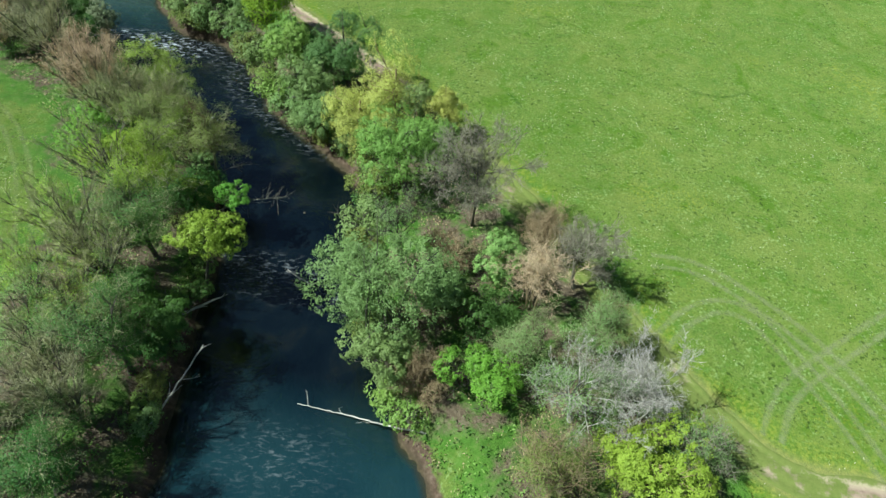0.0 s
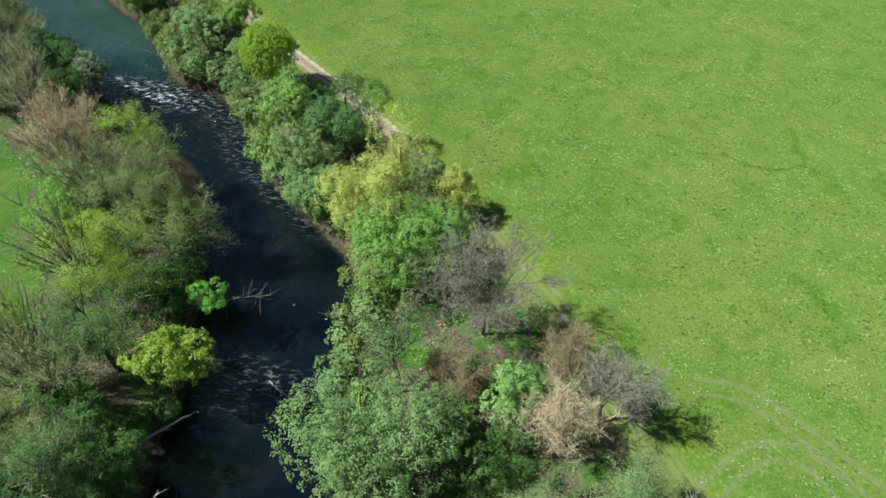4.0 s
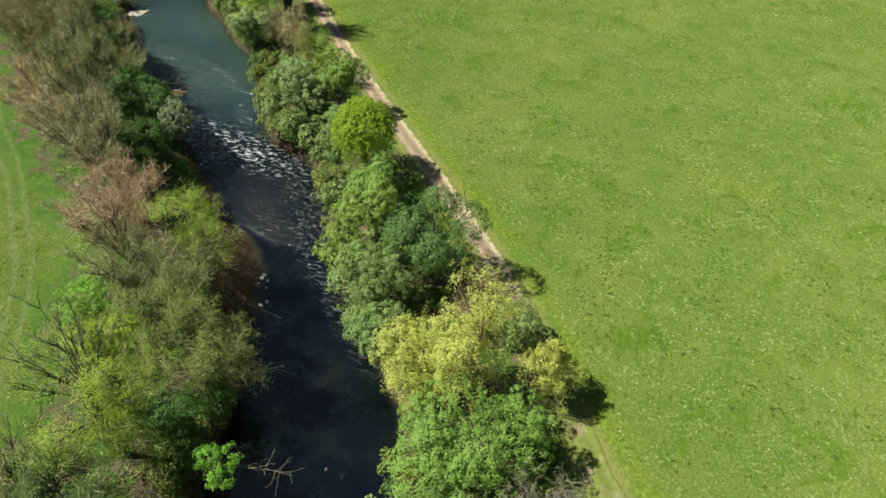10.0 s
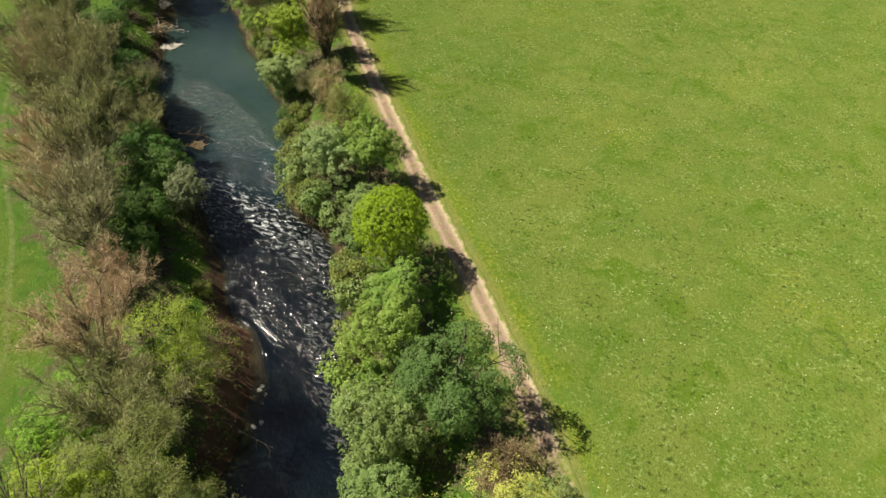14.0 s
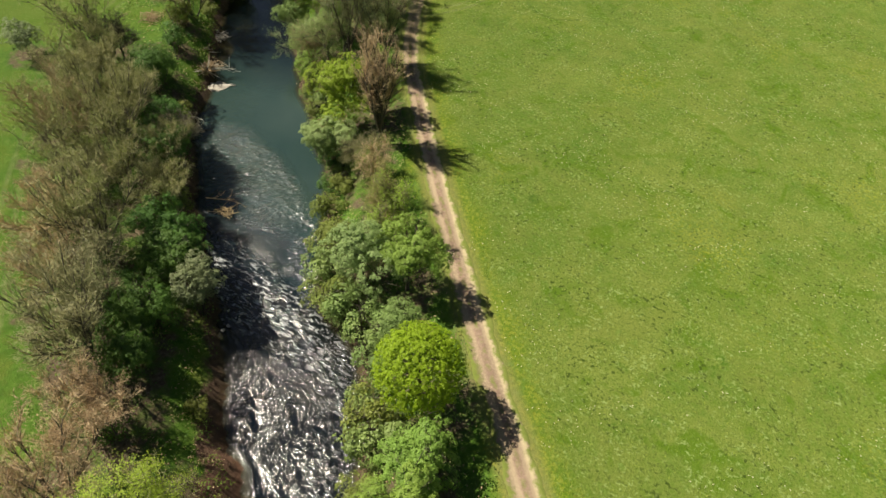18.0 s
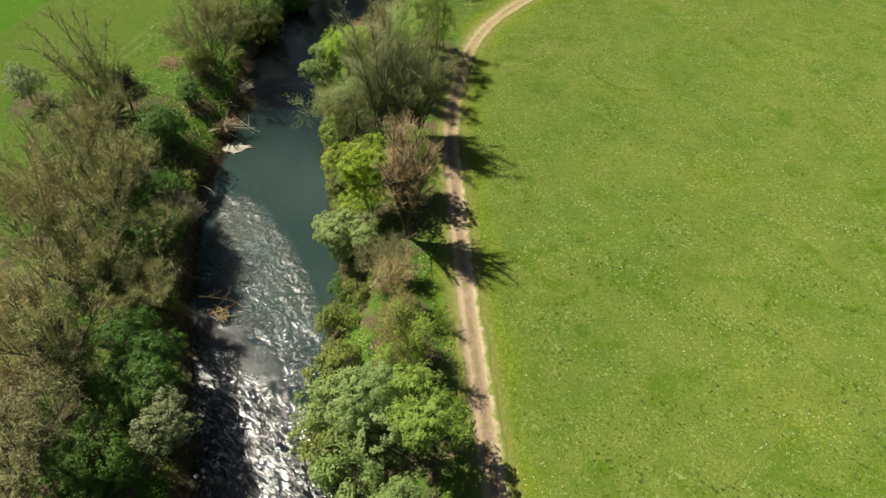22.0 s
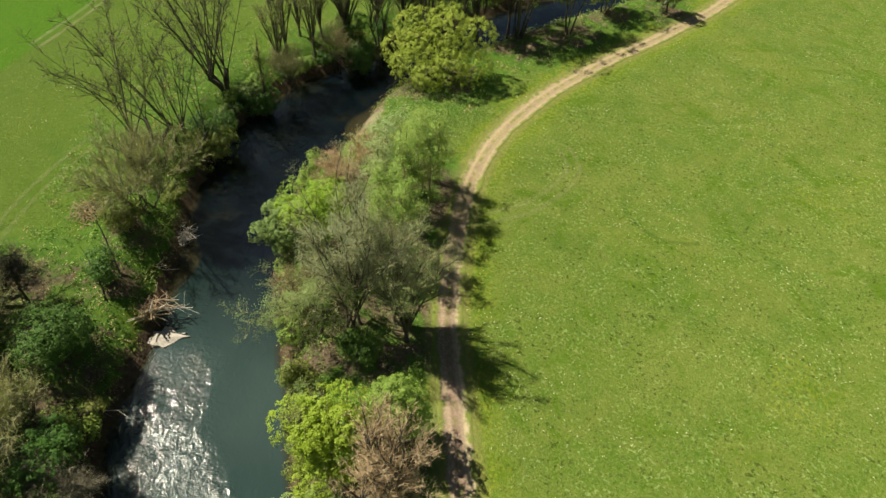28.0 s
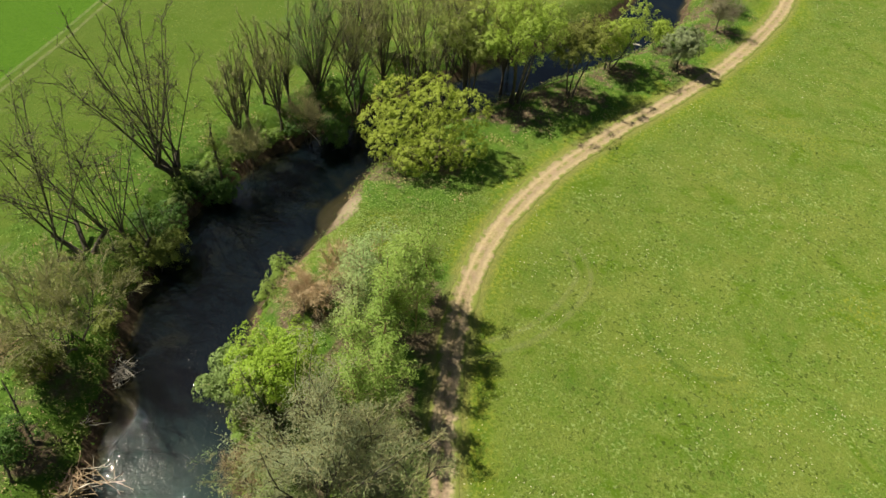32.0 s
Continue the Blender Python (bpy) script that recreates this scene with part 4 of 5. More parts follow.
def build_river():
    k = 40
    # partner stations on both banks by the plan's rows
    wrow, erow = np.array(WEST_BANK, float), np.array(EAST_BANK, float)
    both = smooth(np.hstack([wrow, erow]), 0.6)
    a, b_ = both[:, :2], both[:, 2:]
    out = unit(b_ - a)
    a, b_ = a - out * 1.6, b_ + out * 1.6
    u = np.linspace(0, 1, k)
    xy = a[:, None] * (1 - u)[None, :, None] + b_[:, None] * u[None, :, None]
    X, Y = xy[..., 0], xy[..., 1]
    shore = np.clip(-bank_distance(X, Y), 0, 9)
    shore = np.maximum(shore - 2.6 * np.exp(-((X + 95.6) ** 2 + (Y - 174.4) ** 2) / 12), 0.3)
    shore = np.maximum(shore - 3.0 * np.exp(-((X + 94.4) ** 2 + (Y - 140.2) ** 2) / 11), 0.35)
    shore = np.maximum(shore - 1.1 * np.exp(-((X + 33.4 + (Y - 79) * .55) ** 2 / 9 + (Y - 80) ** 2 / 40)), 0.2)
    mid = (a + b_) / 2
    def swell(y0, y1, soft):
        m = mid[:, 1]
        return np.clip((m - y0) / soft, 0, 1) * np.clip((y1 - m) / soft, 0, 1)
    rif = np.maximum.reduce([0.66 * swell(79, 112, 9), 0.9 * swell(104, 129, 5), 0.5 * swell(44, 57, 5), 0.16 * swell(10, 44, 6),
                             0.20 * swell(57, 80, 6), 0.22 * swell(154, 188, 7), 0.26 * swell(124, 137, 4), 0.12 * swell(130, 160, 6)])[:, None] * np.ones((1, k))
    # the current keeps to the west side above the rapid, leaving slack water on the east
    reach = np.interp(mid[:, 1:], [109, 114, 122, 128, 134, 142], [1.2, 0.95, 0.64, 0.40, 0.5, 1.2])
    slack = 1 - 0.93 * np.clip((u[None] - reach) / 0.14, 0, 1)
    rif = rif * slack
    rapid = (swell(97, 108, 4) * 0.95)[:, None] * np.clip(1.3 - 2.2 * np.abs(u[None] - 0.42), 0, 1)
    rapid = np.maximum(rapid, (0.16 * swell(74, 102, 6))[:, None] * np.clip((u[None] - 0.58) / 0.15, 0, 1))
    rapid = np.maximum(rapid, (0.22 * swell(46, 55, 3))[:, None] * np.ones((1, k)))
    rapid = np.maximum(rapid, (0.13 * swell(24, 33, 3))[:, None] * np.clip(1.0 - 3.4 * np.abs(u[None] - 0.45), 0, 1))
    silt = np.maximum(swell(104, 146, 12), 0.75 * swell(-40, 38, 10))[:, None] * np.ones((1, k))
    z = WATER_Z + 0.035 * rif * waves(X, Y, 31, ((2.4, .8), (1.3, .6)))
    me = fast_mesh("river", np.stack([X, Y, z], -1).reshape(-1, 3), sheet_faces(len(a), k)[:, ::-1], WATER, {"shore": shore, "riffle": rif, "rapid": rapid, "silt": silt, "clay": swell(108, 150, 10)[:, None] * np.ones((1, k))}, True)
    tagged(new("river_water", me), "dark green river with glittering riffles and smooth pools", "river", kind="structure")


build_river()


# ---- trees ----
def crown_points(rng, q, n, lobes):
    """Points in the outer part of the crown's lobes, with the way out of the lobe."""
    which = rng.randint(0, len(lobes), n)
    c = lobes[which]
    ways = unit(rng.normal(0, 1, (n, 3)))
    ways[:, 2] = np.abs(ways[:, 2]) * np.where(rng.uniform(0, 1, n) < 0.78, 1, -1)
    rad = rng.uniform(q.get("shell", 0.35), 1, n) ** 0.45
    pts = c[:, :3] + ways * rad[:, None] * c[:, 3:4] * np.array([1, 1, q.get("squash", 0.9)])
    return pts, ways


def make_tree(q, seed):
    rng = np.random.RandomState(seed)
    h, r, foot, style = q["h"], q["r"], q["foot"], q["style"]
    if style in ("leafy", "weeping", "haze", "bare", "bush", "fan"):
        r = r * (1.12 if style in ("fan", "haze") and q["x"] < -45 and q["y"] < 126 else 1.32)
    full = q.get("full", 1.0)
    half = max((h - foot) / 2, 0.6)
    mid = foot + half
    lean = np.array([*q["lean"], 0.0])
    # lobes that make up the crown
    count = q.get("lobes", {"dome": 1, "slender": 4, "bush": 6}.get(style, 11))
    lr = {"dome": 0.97, "slender": 0.8, "bush": 0.5}.get(style, 0.46)
    lobes = []
    for k in range(count):
        if style == "dome":
            w = np.zeros(3)
        else:
            w = unit(rng.normal(0, 1, 3)) * rng.uniform(0.3, 0.72)
            if style == "slender":
                w = np.array([rng.normal(0, .15), rng.normal(0, .15), -0.75 + 1.5 * k / (count - 1)])
        size = lr * r * rng.uniform(0.62, 1.3) if style != "dome" else lr * r
        zz = mid + w[2] * half
        centre = np.array([w[0] * r, w[1] * r, max(zz, size * 0.5)]) + lean * (zz / h)
        lobes.append([*centre, min(size, max(half, .5)) if style != "dome" else size])
    lobes = np.array(q.get("lobes_at", lobes), float)
    root = new("tree" if style != "bush" else "shrub")
    soil = float(ground_height(q["x"], q["y"])) - 0.05
    level = max(soil, -0.5) if style != "bush" else soil
    root.location = (q["x"], q["y"], level)

    bark = BARK[q["bark"]]
    fine = BARK[q.get("fine", q["bark"])]
    # trunk or several stems
    stems = q.get("stems", {"bush": 5, "pollard": 1, "bare": 1}.get(style, 1))
    spread = q.get("spread", r * 0.35 if style == "bush" else r * 0.25)
    base = np.zeros((stems, 3))
    base[:, 2] = soil - level
    tops = np.zeros((stems, 3))
    if stems > 1:
        ang = np.arange(stems) * 2.4 + rng.uniform(0, 6)
        base[:, 0], base[:, 1] = np.cos(ang) * spread * .35, np.sin(ang) * spread * .35
        tops[:, 0], tops[:, 1] = np.cos(ang) * spread * 1.5, np.sin(ang) * spread * 1.5
    top_h = {"pollard": 0.32 if stems == 1 else 0.12, "fan": 0.16, "bush": 0.6, "slender": 0.95}.get(style, 0.72)
    tops[:, 2] = h * top_h * rng.uniform(0.85, 1.05, stems)
    tops += lean * top_h
    ctrl = (base + tops) / 2 + rng.normal(0, 0.05 * h * min(1, 1.4 * top_h), (stems, 3)) * [1, 1, 0]
    if stems > 1:
        ctrl += (base - tops) * [0.25, 0.25, 0]
    girth = q.get("girth", 0.018 * h + 0.05) * (1 if stems == 1 else 0.6)
    k = 9
    tp = curve3(base, ctrl, tops, k)
    tr = girth * np.linspace(1.0, 0.30, k)[None] * np.ones((stems, 1))
    if style == "pollard":
        tr = girth * np.linspace(1.25, 1.0, k)[None] * np.ones((stems, 1))
    tr[:, 0] *= 1.35
    stem_obs = []
    for sidx in range(stems):
        v, f = tubes(tp[sidx:sidx + 1], tr[sidx:sidx + 1], 7)
        stem_obs.append(piece("trunk" if stems == 1 else "stem", fast_mesh("trunk", v, f, bark, shade=True), root))

    # limbs: from the stems to the lobes
    n_limb = q.get("limbs", {"bush": 6, "dome": 9, "slender": 8, "pollard": 11, "fan": 15, "bare": 12}.get(style, 9))
    n_sub = {"bush": 4, "slender": 3, "pollard": 7, "fan": 9, "bare": 9, "haze": 8}.get(style, 4)
    n_twig = {"bush": 5, "slender": 5, "pollard": 8, "fan": 9, "bare": 13, "haze": 9}.get(style, 3)
    n_sub, n_twig = max(2, round(n_sub * q.get("bushy", 1))), max(2, round(n_twig * q.get("bushy", 1)))
    who = rng.randint(0, stems, n_limb)
    lo = {"pollard": 0.8, "fan": 0.5, "bush": 0.2}.get(style, min(0.75, max(0.25, foot / (h * top_h))))
    at = rng.uniform(lo, 1.0, n_limb)
    start = np.array([[np.interp(a_ * (k - 1), np.arange(k), tp[w_, :, c]) for c in range(3)] for a_, w_ in zip(at, who)])
    target = lobes[np.arange(n_limb) % len(lobes)]
    end = target[:, :3] + unit(rng.normal(0, 1, (n_limb, 3)) + [0, 0, 0.5]) * target[:, 3:] * 0.6
    if style in ("pollard", "fan"):
        ang = np.arange(n_limb) * 2.4
        out = rng.uniform(0.25, 1.0, n_limb)
        end = np.stack([np.cos(ang) * r * out, np.sin(ang) * r * out, h * rng.uniform(0.75, 1.0, n_limb) * (1.06 - 0.28 * out)], 1) + lean
    cc = (start + end) / 2 + (end - start) * ([-.05, -.05, 0.03] if style in ("pollard", "fan") else [-.12, -.12, 0.10]) + rng.normal(0, 0.05 * r, (n_limb, 3))
    lp = curve3(start, cc, end, 6)
    lr0 = girth * rng.uniform(0.36, 0.58, n_limb) * {"pollard": 0.5 if stems == 1 else 0.75, "fan": 1.05 if q["x"] < -28 else 0.78}.get(style, 0.8)
    lrad = lr0[:, None] * np.linspace(1, 0.25, 6)[None]
    # side branches
    par = np.repeat(np.arange(n_limb), n_sub)
    su = rng.uniform(0.3, 1.0, len(par))
    fl = su * 5
    i0 = np.minimum(fl.astype(int), 4)
    ss = lp[par, i0] * (1 - (fl - i0))[:, None] + lp[par, i0 + 1] * (fl - i0)[:, None]
    axis = unit(end - start)[par]
    ln = r * rng.uniform(0.25, 0.6, len(par)) * q.get("reach", 1.0)
    if style == "pollard":
        ln = r * rng.uniform(0.15, 0.45, len(par))
    if style == "fan":
        ln = h * rng.uniform(0.10, 0.26, len(par))
    away = unit(axis * (1.5 if style == "fan" else 0.8) + unit(rng.normal(0, 1, (len(par), 3))) * 0.9 + [0, 0, 0.25])
    se = ss + away * ln[:, None]
    sp = curve3(ss, (ss + se) / 2 + rng.normal(0, 0.06, se.shape) * ln[:, None], se, 4)
    srad = (lr0[par] * 0.42)[:, None] * np.linspace(1, 0.3, 4)[None] + 0.006
    for m_ in range(n_limb):
        mine = par == m_
        v, f = joined(tubes(lp[m_:m_ + 1], lrad[m_:m_ + 1], 5), tubes(sp[mine], srad[mine], 3))
        piece("limb", fast_mesh("limb", v, f, bark, shade=True), stem_obs[who[m_]])
    # ivy on the lower limbs, its dark leaves also standing in for inner shade
    if style in ("fan", "haze") and q["x"] < -26 - max(0, q["y"] - 30) * 0.25 and q["y"] < 130 and h > 7.5:
        n_ivy = 1000
        at_ = lp[rng.randint(0, n_limb, n_ivy), rng.randint(0, 3, n_ivy)] * rng.uniform(0.55, 1.0, (n_ivy, 1))
        at_ = at_ + rng.normal(0, 1, (n_ivy, 3)) * [0.16 * r, 0.16 * r, 0.05 * h]
        at_[:, 2] = np.clip(at_[:, 2], 0.15 + soil - level, 0.62 * h)
        v, f = leaf_cards(rng, at_, 0.13, unit(at_ * [1, 1, 0.2]), 0.5)
        piece("ivy", fast_mesh("ivy", v, f, LEAF["deep"]), root, "dark green ivy round the stems, deepening the crown's inner shade")["kind"] = "stuff"
    # twigs
    tpar = np.repeat(np.arange(len(par)), n_twig)
    tu = rng.uniform(0.25, 1.0, len(tpar))
    ts = ss[tpar] * (1 - tu)[:, None] + se[tpar] * tu[:, None]
    tl = rng.uniform(0.45, 1.25, len(tpar)) * (0.6 + 0.08 * r)
    tw = unit(away[tpar] * 0.7 + unit(rng.normal(0, 1, (len(tpar), 3))) + [0, 0, 0.25 if style not in ("weeping",) else -1.3])
    if style == "fan":
        tl = tl * 1.35
        tw = unit(away[tpar] * 1.3 + unit(rng.normal(0, 1, (len(tpar), 3))) * 0.8 + [0, 0, 0.5])
    te = ts + tw * tl[:, None]
    across_ = unit(np.cross(te - ts, rng.normal(0, 1, ts.shape))) * 0.019 * q.get("twig", 1.0)
    v = np.stack([ts - across_, ts + across_, te + across_ * 0.35, te - across_ * 0.35], 1).reshape(-1, 3)
    f = np.arange(len(v)).reshape(-1, 4)
    piece("twig_mass", fast_mesh("twig_mass", v, f, fine), root)["kind"] = "stuff"
    if style in ("bare", "haze", "pollard", "fan"):
        # finer spray, each a sliver
        gp = np.repeat(np.arange(len(tpar)), {"bare": 7, "haze": 5, "pollard": 4, "fan": 6}[style])
        gu = rng.uniform(0.2, 1, len(gp))[:, None]
        gs = ts[gp] * (1 - gu) + te[gp] * gu
        ge = gs + unit(tw[gp] * 0.8 + unit(rng.normal(0, 1, (len(gp), 3)))) * (tl[gp] * rng.uniform(0.35, 0.75, len(gp)))[:, None]
        wide = unit(np.cross(ge - gs, rng.normal(0, 1, gs.shape))) * 0.014 * q.get("twig", 1.0)
        v = np.stack([gs - wide, gs + wide, ge], 1).reshape(-1, 3)
        piece("spray", fast_mesh("spray", v, np.arange(len(v)).reshape(-1, 3), fine), root)["kind"] = "stuff"

    # leaves: tufts on the crown's lobes, each with its leaves on the outer side
    dens = {"leafy": 105, "weeping": 125, "dome": 150, "bush": 62, "haze": 24, "bare": 5, "fan": 6, "slender": 36, "pollard": 3}[style] * full
    area = 12.6 * (r * r * half * r) ** 0.5 if style != "slender" else 12.6 * r * half
    n = int(min(q.get("most", 23000), dens * area))
    size = q.get("leafsize", {"haze": 0.075, "bare": 0.055, "fan": 0.07, "pollard": 0.07, "slender": 0.10, "dome": 0.11, "weeping": 0.095}.get(style, 0.112))
    if style in ("bare", "haze", "slender", "pollard", "fan"):
        n_clump = max(60, n // 6)
        pick = rng.randint(0, len(te), n_clump)
        pts, ways = te[pick], unit(te[pick] - np.array([0, 0, mid]))
        which = rng.randint(0, n_clump, n)
        cen = pts[which] + rng.normal(0, 0.28, (n, 3)) * [1, 1, 0.75]
        out_ = ways[which]
    else:
        tuft = q.get("tuft", {"dome": 0.2, "bush": 0.42, "weeping": 0.5}.get(style, 0.24 + 0.035 * r)) * rng.uniform(0.7, 1.35, 4000)
        n_clump = int(min(4000, max(40, 1.5 * area / (3.1 * np.mean(tuft) ** 2))))
        pts, ways = crown_points(rng, q, n_clump, lobes)
        # hollows between the boughs
        if style != "dome" and "lobes_at" not in q:
            ph = rng.uniform(0, 6.28, (3, 3))
            rough = sum(np.sin(pts @ unit(rng.normal(0, 1, 3)) * (2.2 - 0.16 * r) * (1 + 0.4 * k_) + ph[0, k_]) for k_ in range(3))
            keep = rough > -1.45
            pts, ways = pts[keep], ways[keep]
            n_clump = len(pts)
        which = rng.randint(0, n_clump, n)
        away_ = unit(rng.normal(0, 1, (n, 3)) + ways[which] * 0.9 + [0, 0, 0.35])
        cen = pts[which] + away_ * (tuft[which] * rng.uniform(0.35, 1.0, n) ** 0.5)[:, None]
        out_ = unit(away_ * 0.6 + ways[which] * 0.7)
        if style == "weeping":
            cen[:, 2] -= np.abs(rng.normal(0, 0.9, n_clump))[which] * rng.uniform(0, 1.5, n)
    cen[:, 2] = np.maximum(cen[:, 2], 0.12 + soil - level)
    v, f = leaf_cards(rng, cen, size, out_, 0.55 if style in ("haze", "fan", "bare", "pollard") else 0.3)
    piece("crown", fast_mesh("crown", v, f, LEAF[q["leaf"]]), root)["kind"] = "stuff"
    tagged(root, q["words"] or "tree on the river bank", "tree" if style != "bush" else "shrub")
    return root


for number, row in enumerate(TREES):
    make_tree(row, 100 + number)


# ---- shrubs along the water's edge ----
def edge_shrubs():
    kinds = []
    for k, (leaf, h, r, style, words) in enumerate((("sage", 2.6, 1.7, "bush", "sage-green shrub hanging over the water's edge"),
                                                    ("fresh", 2.2, 1.5, "bush", "fresh green shrub at the water's edge"),
                                                    ("olive", 2.4, 1.6, "bush", "olive shrub at the water's edge"),
                                                    ("deep", 2.8, 1.8, "bush", "dark green shrub on the shaded bank"))):
        kinds.append(make_tree(dict(x=400 + 9 * k, y=-300, h=h, r=r, foot=0.1, style=style, leaf=leaf, bark="dark", lean=(0, 0), words=words, full=0.8), 900 + k))
    rng = np.random.RandomState(77)
    spots = []
    for line, inland, lo, hi in ((west, -1, 26, 205), (east, 1, 30, 165)):
        at = 0
        while at < len(line) - 2:
            x, y = line[at]
            t_ = unit(line[at + 1] - line[at])
            n_ = np.array([t_[1], -t_[0]]) * inland
            clear = min(math.hypot(x - cx, y - cy) for cx, cy in ((-90, 131.5), (-86, 128), (-98, 143), (-93, 136), (-34, 79), (-35, 82), (-32.5, 76)))
            if clear > 3.2 and lo < y < hi and not (inland < 0 and 84 < y < 119 and rng.uniform() < 0.75) and not (150 < y < 182 and inland == 1 and rng.uniform() < 0.6):
                back = rng.uniform(0.2, 1.6)
                spots.append((x + n_[0] * back, y + n_[1] * back, inland))
            at += rng.randint(1, 4) if inland < 0 or y > 150 else rng.randint(1, 3)
    for n_, (x, y, inland) in enumerate(spots):
        pick = kinds[rng.choice(4, p=(.15, .15, .35, .35) if inland < 0 else (.35, .3, .25, .1))]
        z = float(ground_height(x, y)) - 0.05
        s_ = rng.uniform(0.7, 1.35) * (1.45 if inland > 0 and y < 118 else 1.1 if inland > 0 and y < 150 else 1.0)
        if n_ < 4:
            kinds[n_].matrix_basis = pose(x, y, z, 0, 0, rng.uniform(0, 360))
            tagged(kinds[n_], group="shrubs along the water's edge")
        else:
            c_ = copy_thing(pick, pose(x, y, z, 0, 0, rng.uniform(0, 360)))
            c_.scale = (s_, s_, s_ * rng.uniform(0.8, 1.2))
            tagged(c_, group="shrubs along the water's edge")


edge_shrubs()


# ---- driftwood, fallen trunks, stones ----
def fallen_trunk(points, r0, r1, snags, seed, label, bark="pale", name="fallen_trunk", length=1.6, thin=0.03):
    rng = np.random.RandomState(seed)
    p_ = smooth(points, 0.4)
    root = new(name)
    root.location = p_[0]
    p_ = p_ - p_[0]
    p_[1:-1] += rng.normal(0, 0.03, p_[1:-1].shape)
    v, f = tubes(p_[None], np.linspace(r0, r1, len(p_))[None], 8)
    bole = piece("trunk", fast_mesh("trunk", v, f, BARK[bark], shade=True), root)
    for _ in range(snags):
        k_ = rng.randint(len(p_) // 4, len(p_))
        s_ = p_[k_]
        axis = unit(p_[-1] - p_[0])
        w_ = unit(axis * 0.9 + rng.normal(0, 0.7, 3) + [0, 0, 0.35])
        e_ = s_ + w_ * length * rng.uniform(0.5, 1.2)
        m_ = (s_ + e_) / 2 + rng.normal(0, 0.12, 3)
        q_ = curve3(s_[None], m_[None], e_[None], 5)
        v1 = tubes(q_, np.linspace(max(r1, thin), 0.4 * thin, 5)[None], 5)
        e2 = q_[0, 3] + unit(w_ + rng.normal(0, 0.6, 3)) * length * 0.4
        v2 = tubes(np.stack([q_[:, 3], e2[None]], 1), np.array([[0.66 * thin, 0.27 * thin]]), 4)
        v, f = joined(v1, v2)
        piece("snag", fast_mesh("snag", v, f, BARK[bark], shade=True), bole)
    return tagged(root, label, "fallen trunk" if name == "fallen_trunk" else "dead branch")


fallen_trunk([(0.6, 29.9, -1.8), (-4.1, 31, -2.4), (-9.2, 32.6, -3.1), (-13.9, 34, -3.8)], 0.11, 0.03, 5, 11, "long bleached trunk fallen from the bank into the pool")
fallen_trunk([(-27.8, 27.8, -2.4), (-26.3, 31.5, -1.8), (-24.5, 35.2, -0.6), (-23.2, 37.8, 0.5)], 0.15, 0.04, 6, 12, "pale dead tree leaning out over the water")
fallen_trunk([(-27.8, 42.4, -1.4), (-26.2, 44.7, -2.4), (-24.9, 46.7, -3.4)], 0.16, 0.09, 2, 13, "short pale log lying on the earth bank")
fallen_trunk([(-28, 57.2, -0.4), (-24.4, 57.3, 1.1), (-21.4, 57.7, 1.8), (-18.6, 58.2, 1.7)], 0.06, 0.012, 46, 14, "spread of dead grey twigs over the water", "grey", "dead_branch", 1.9, 0.016)
fallen_trunk([(-17.7, 51.1, -3.2), (-16, 49.7, -3), (-14.6, 48.9, -3.2)], 0.07, 0.03, 9, 15, "bleached branches caught in the shallow riffle", "pale", "dead_branch", 1.4)
fallen_trunk([(-30.7, 66.2, -0.8), (-29.1, 67.2, -2), (-27.1, 69.4, -2.8)], 0.07, 0.02, 12, 16, "drooping dead branches over the dark water", "grey", "dead_branch", 2.2)
fallen_trunk([(-90.4, 132.2, -2.2), (-88.6, 134.2, -2.5), (-86.8, 136, -2.8)], 0.075, 0.03, 8, 17, "bleached trunk reaching out over the pool")
fallen_trunk([(-94.3, 133, -0.8), (-96.4, 134.0, 2.2), (-98.5, 134.8, 4.6)], 0.17, 0.05, 3, 18, "dark dead trunk leaning back from the bank", "dark")
fallen_trunk([(-92.2, 129.8, -1.6), (-93.5, 130.6, 1.4), (-95.2, 131.2, 3.2)], 0.16, 0.06, 2, 19, "broken dark trunk leaning over the bank", "dark")
fallen_trunk([(-85.2, 121.3, -1.8), (-84, 122.1, -2.6), (-82.7, 123.4, -3.2)], 0.06, 0.02, 7, 20, "small bleached snag at the water's edge", "pale", "dead_branch", 1.2)
fallen_trunk([(-95.3, 136.5, -1.8), (-94.2, 137.4, -2.8), (-93, 138.9, -3.2)], 0.06, 0.02, 6, 21, "small pale snag at the bend", "pale", "dead_branch", 1.1)
fallen_trunk([(-92.1, 133.5, -2.6), (-91, 134.6, -3.2), (-89.7, 136.1, -3.7)], 0.08, 0.03, 5, 22, "bleached forked branch in the water", "pale", "dead_branch", 1.3)
fallen_trunk([(-56.8, 97.8, -1.6), (-54.9, 99, -2.6), (-52.3, 99.8, -3.2)], 0.05, 0.02, 8, 23, "dark twigs reaching over the rapids", "dark", "dead_branch", 1.6)
fallen_trunk([(-36.7, 79.2, -0.8), (-33.7, 79.9, -1.8), (-30.9, 80, -3)], 0.06, 0.02, 5, 24, "thin dark branch over the red bank", "dark", "dead_branch", 1.6)
fallen_trunk([(-36.2, 75.7, -0.8), (-32.5, 75.7, -2), (-29.2, 75.9, -3.2)], 0.06, 0.02, 6, 25, "thin dark branch trailing into the river", "dark", "dead_branch", 1.8)
fallen_trunk([(-67.1, 110.2, -1.6), (-65.9, 111.7, -2.4), (-64.1, 112.9, -3.2)], 0.06, 0.02, 8, 26, "tangle of dead branches on the west shore", "brown", "dead_branch", 1.5)
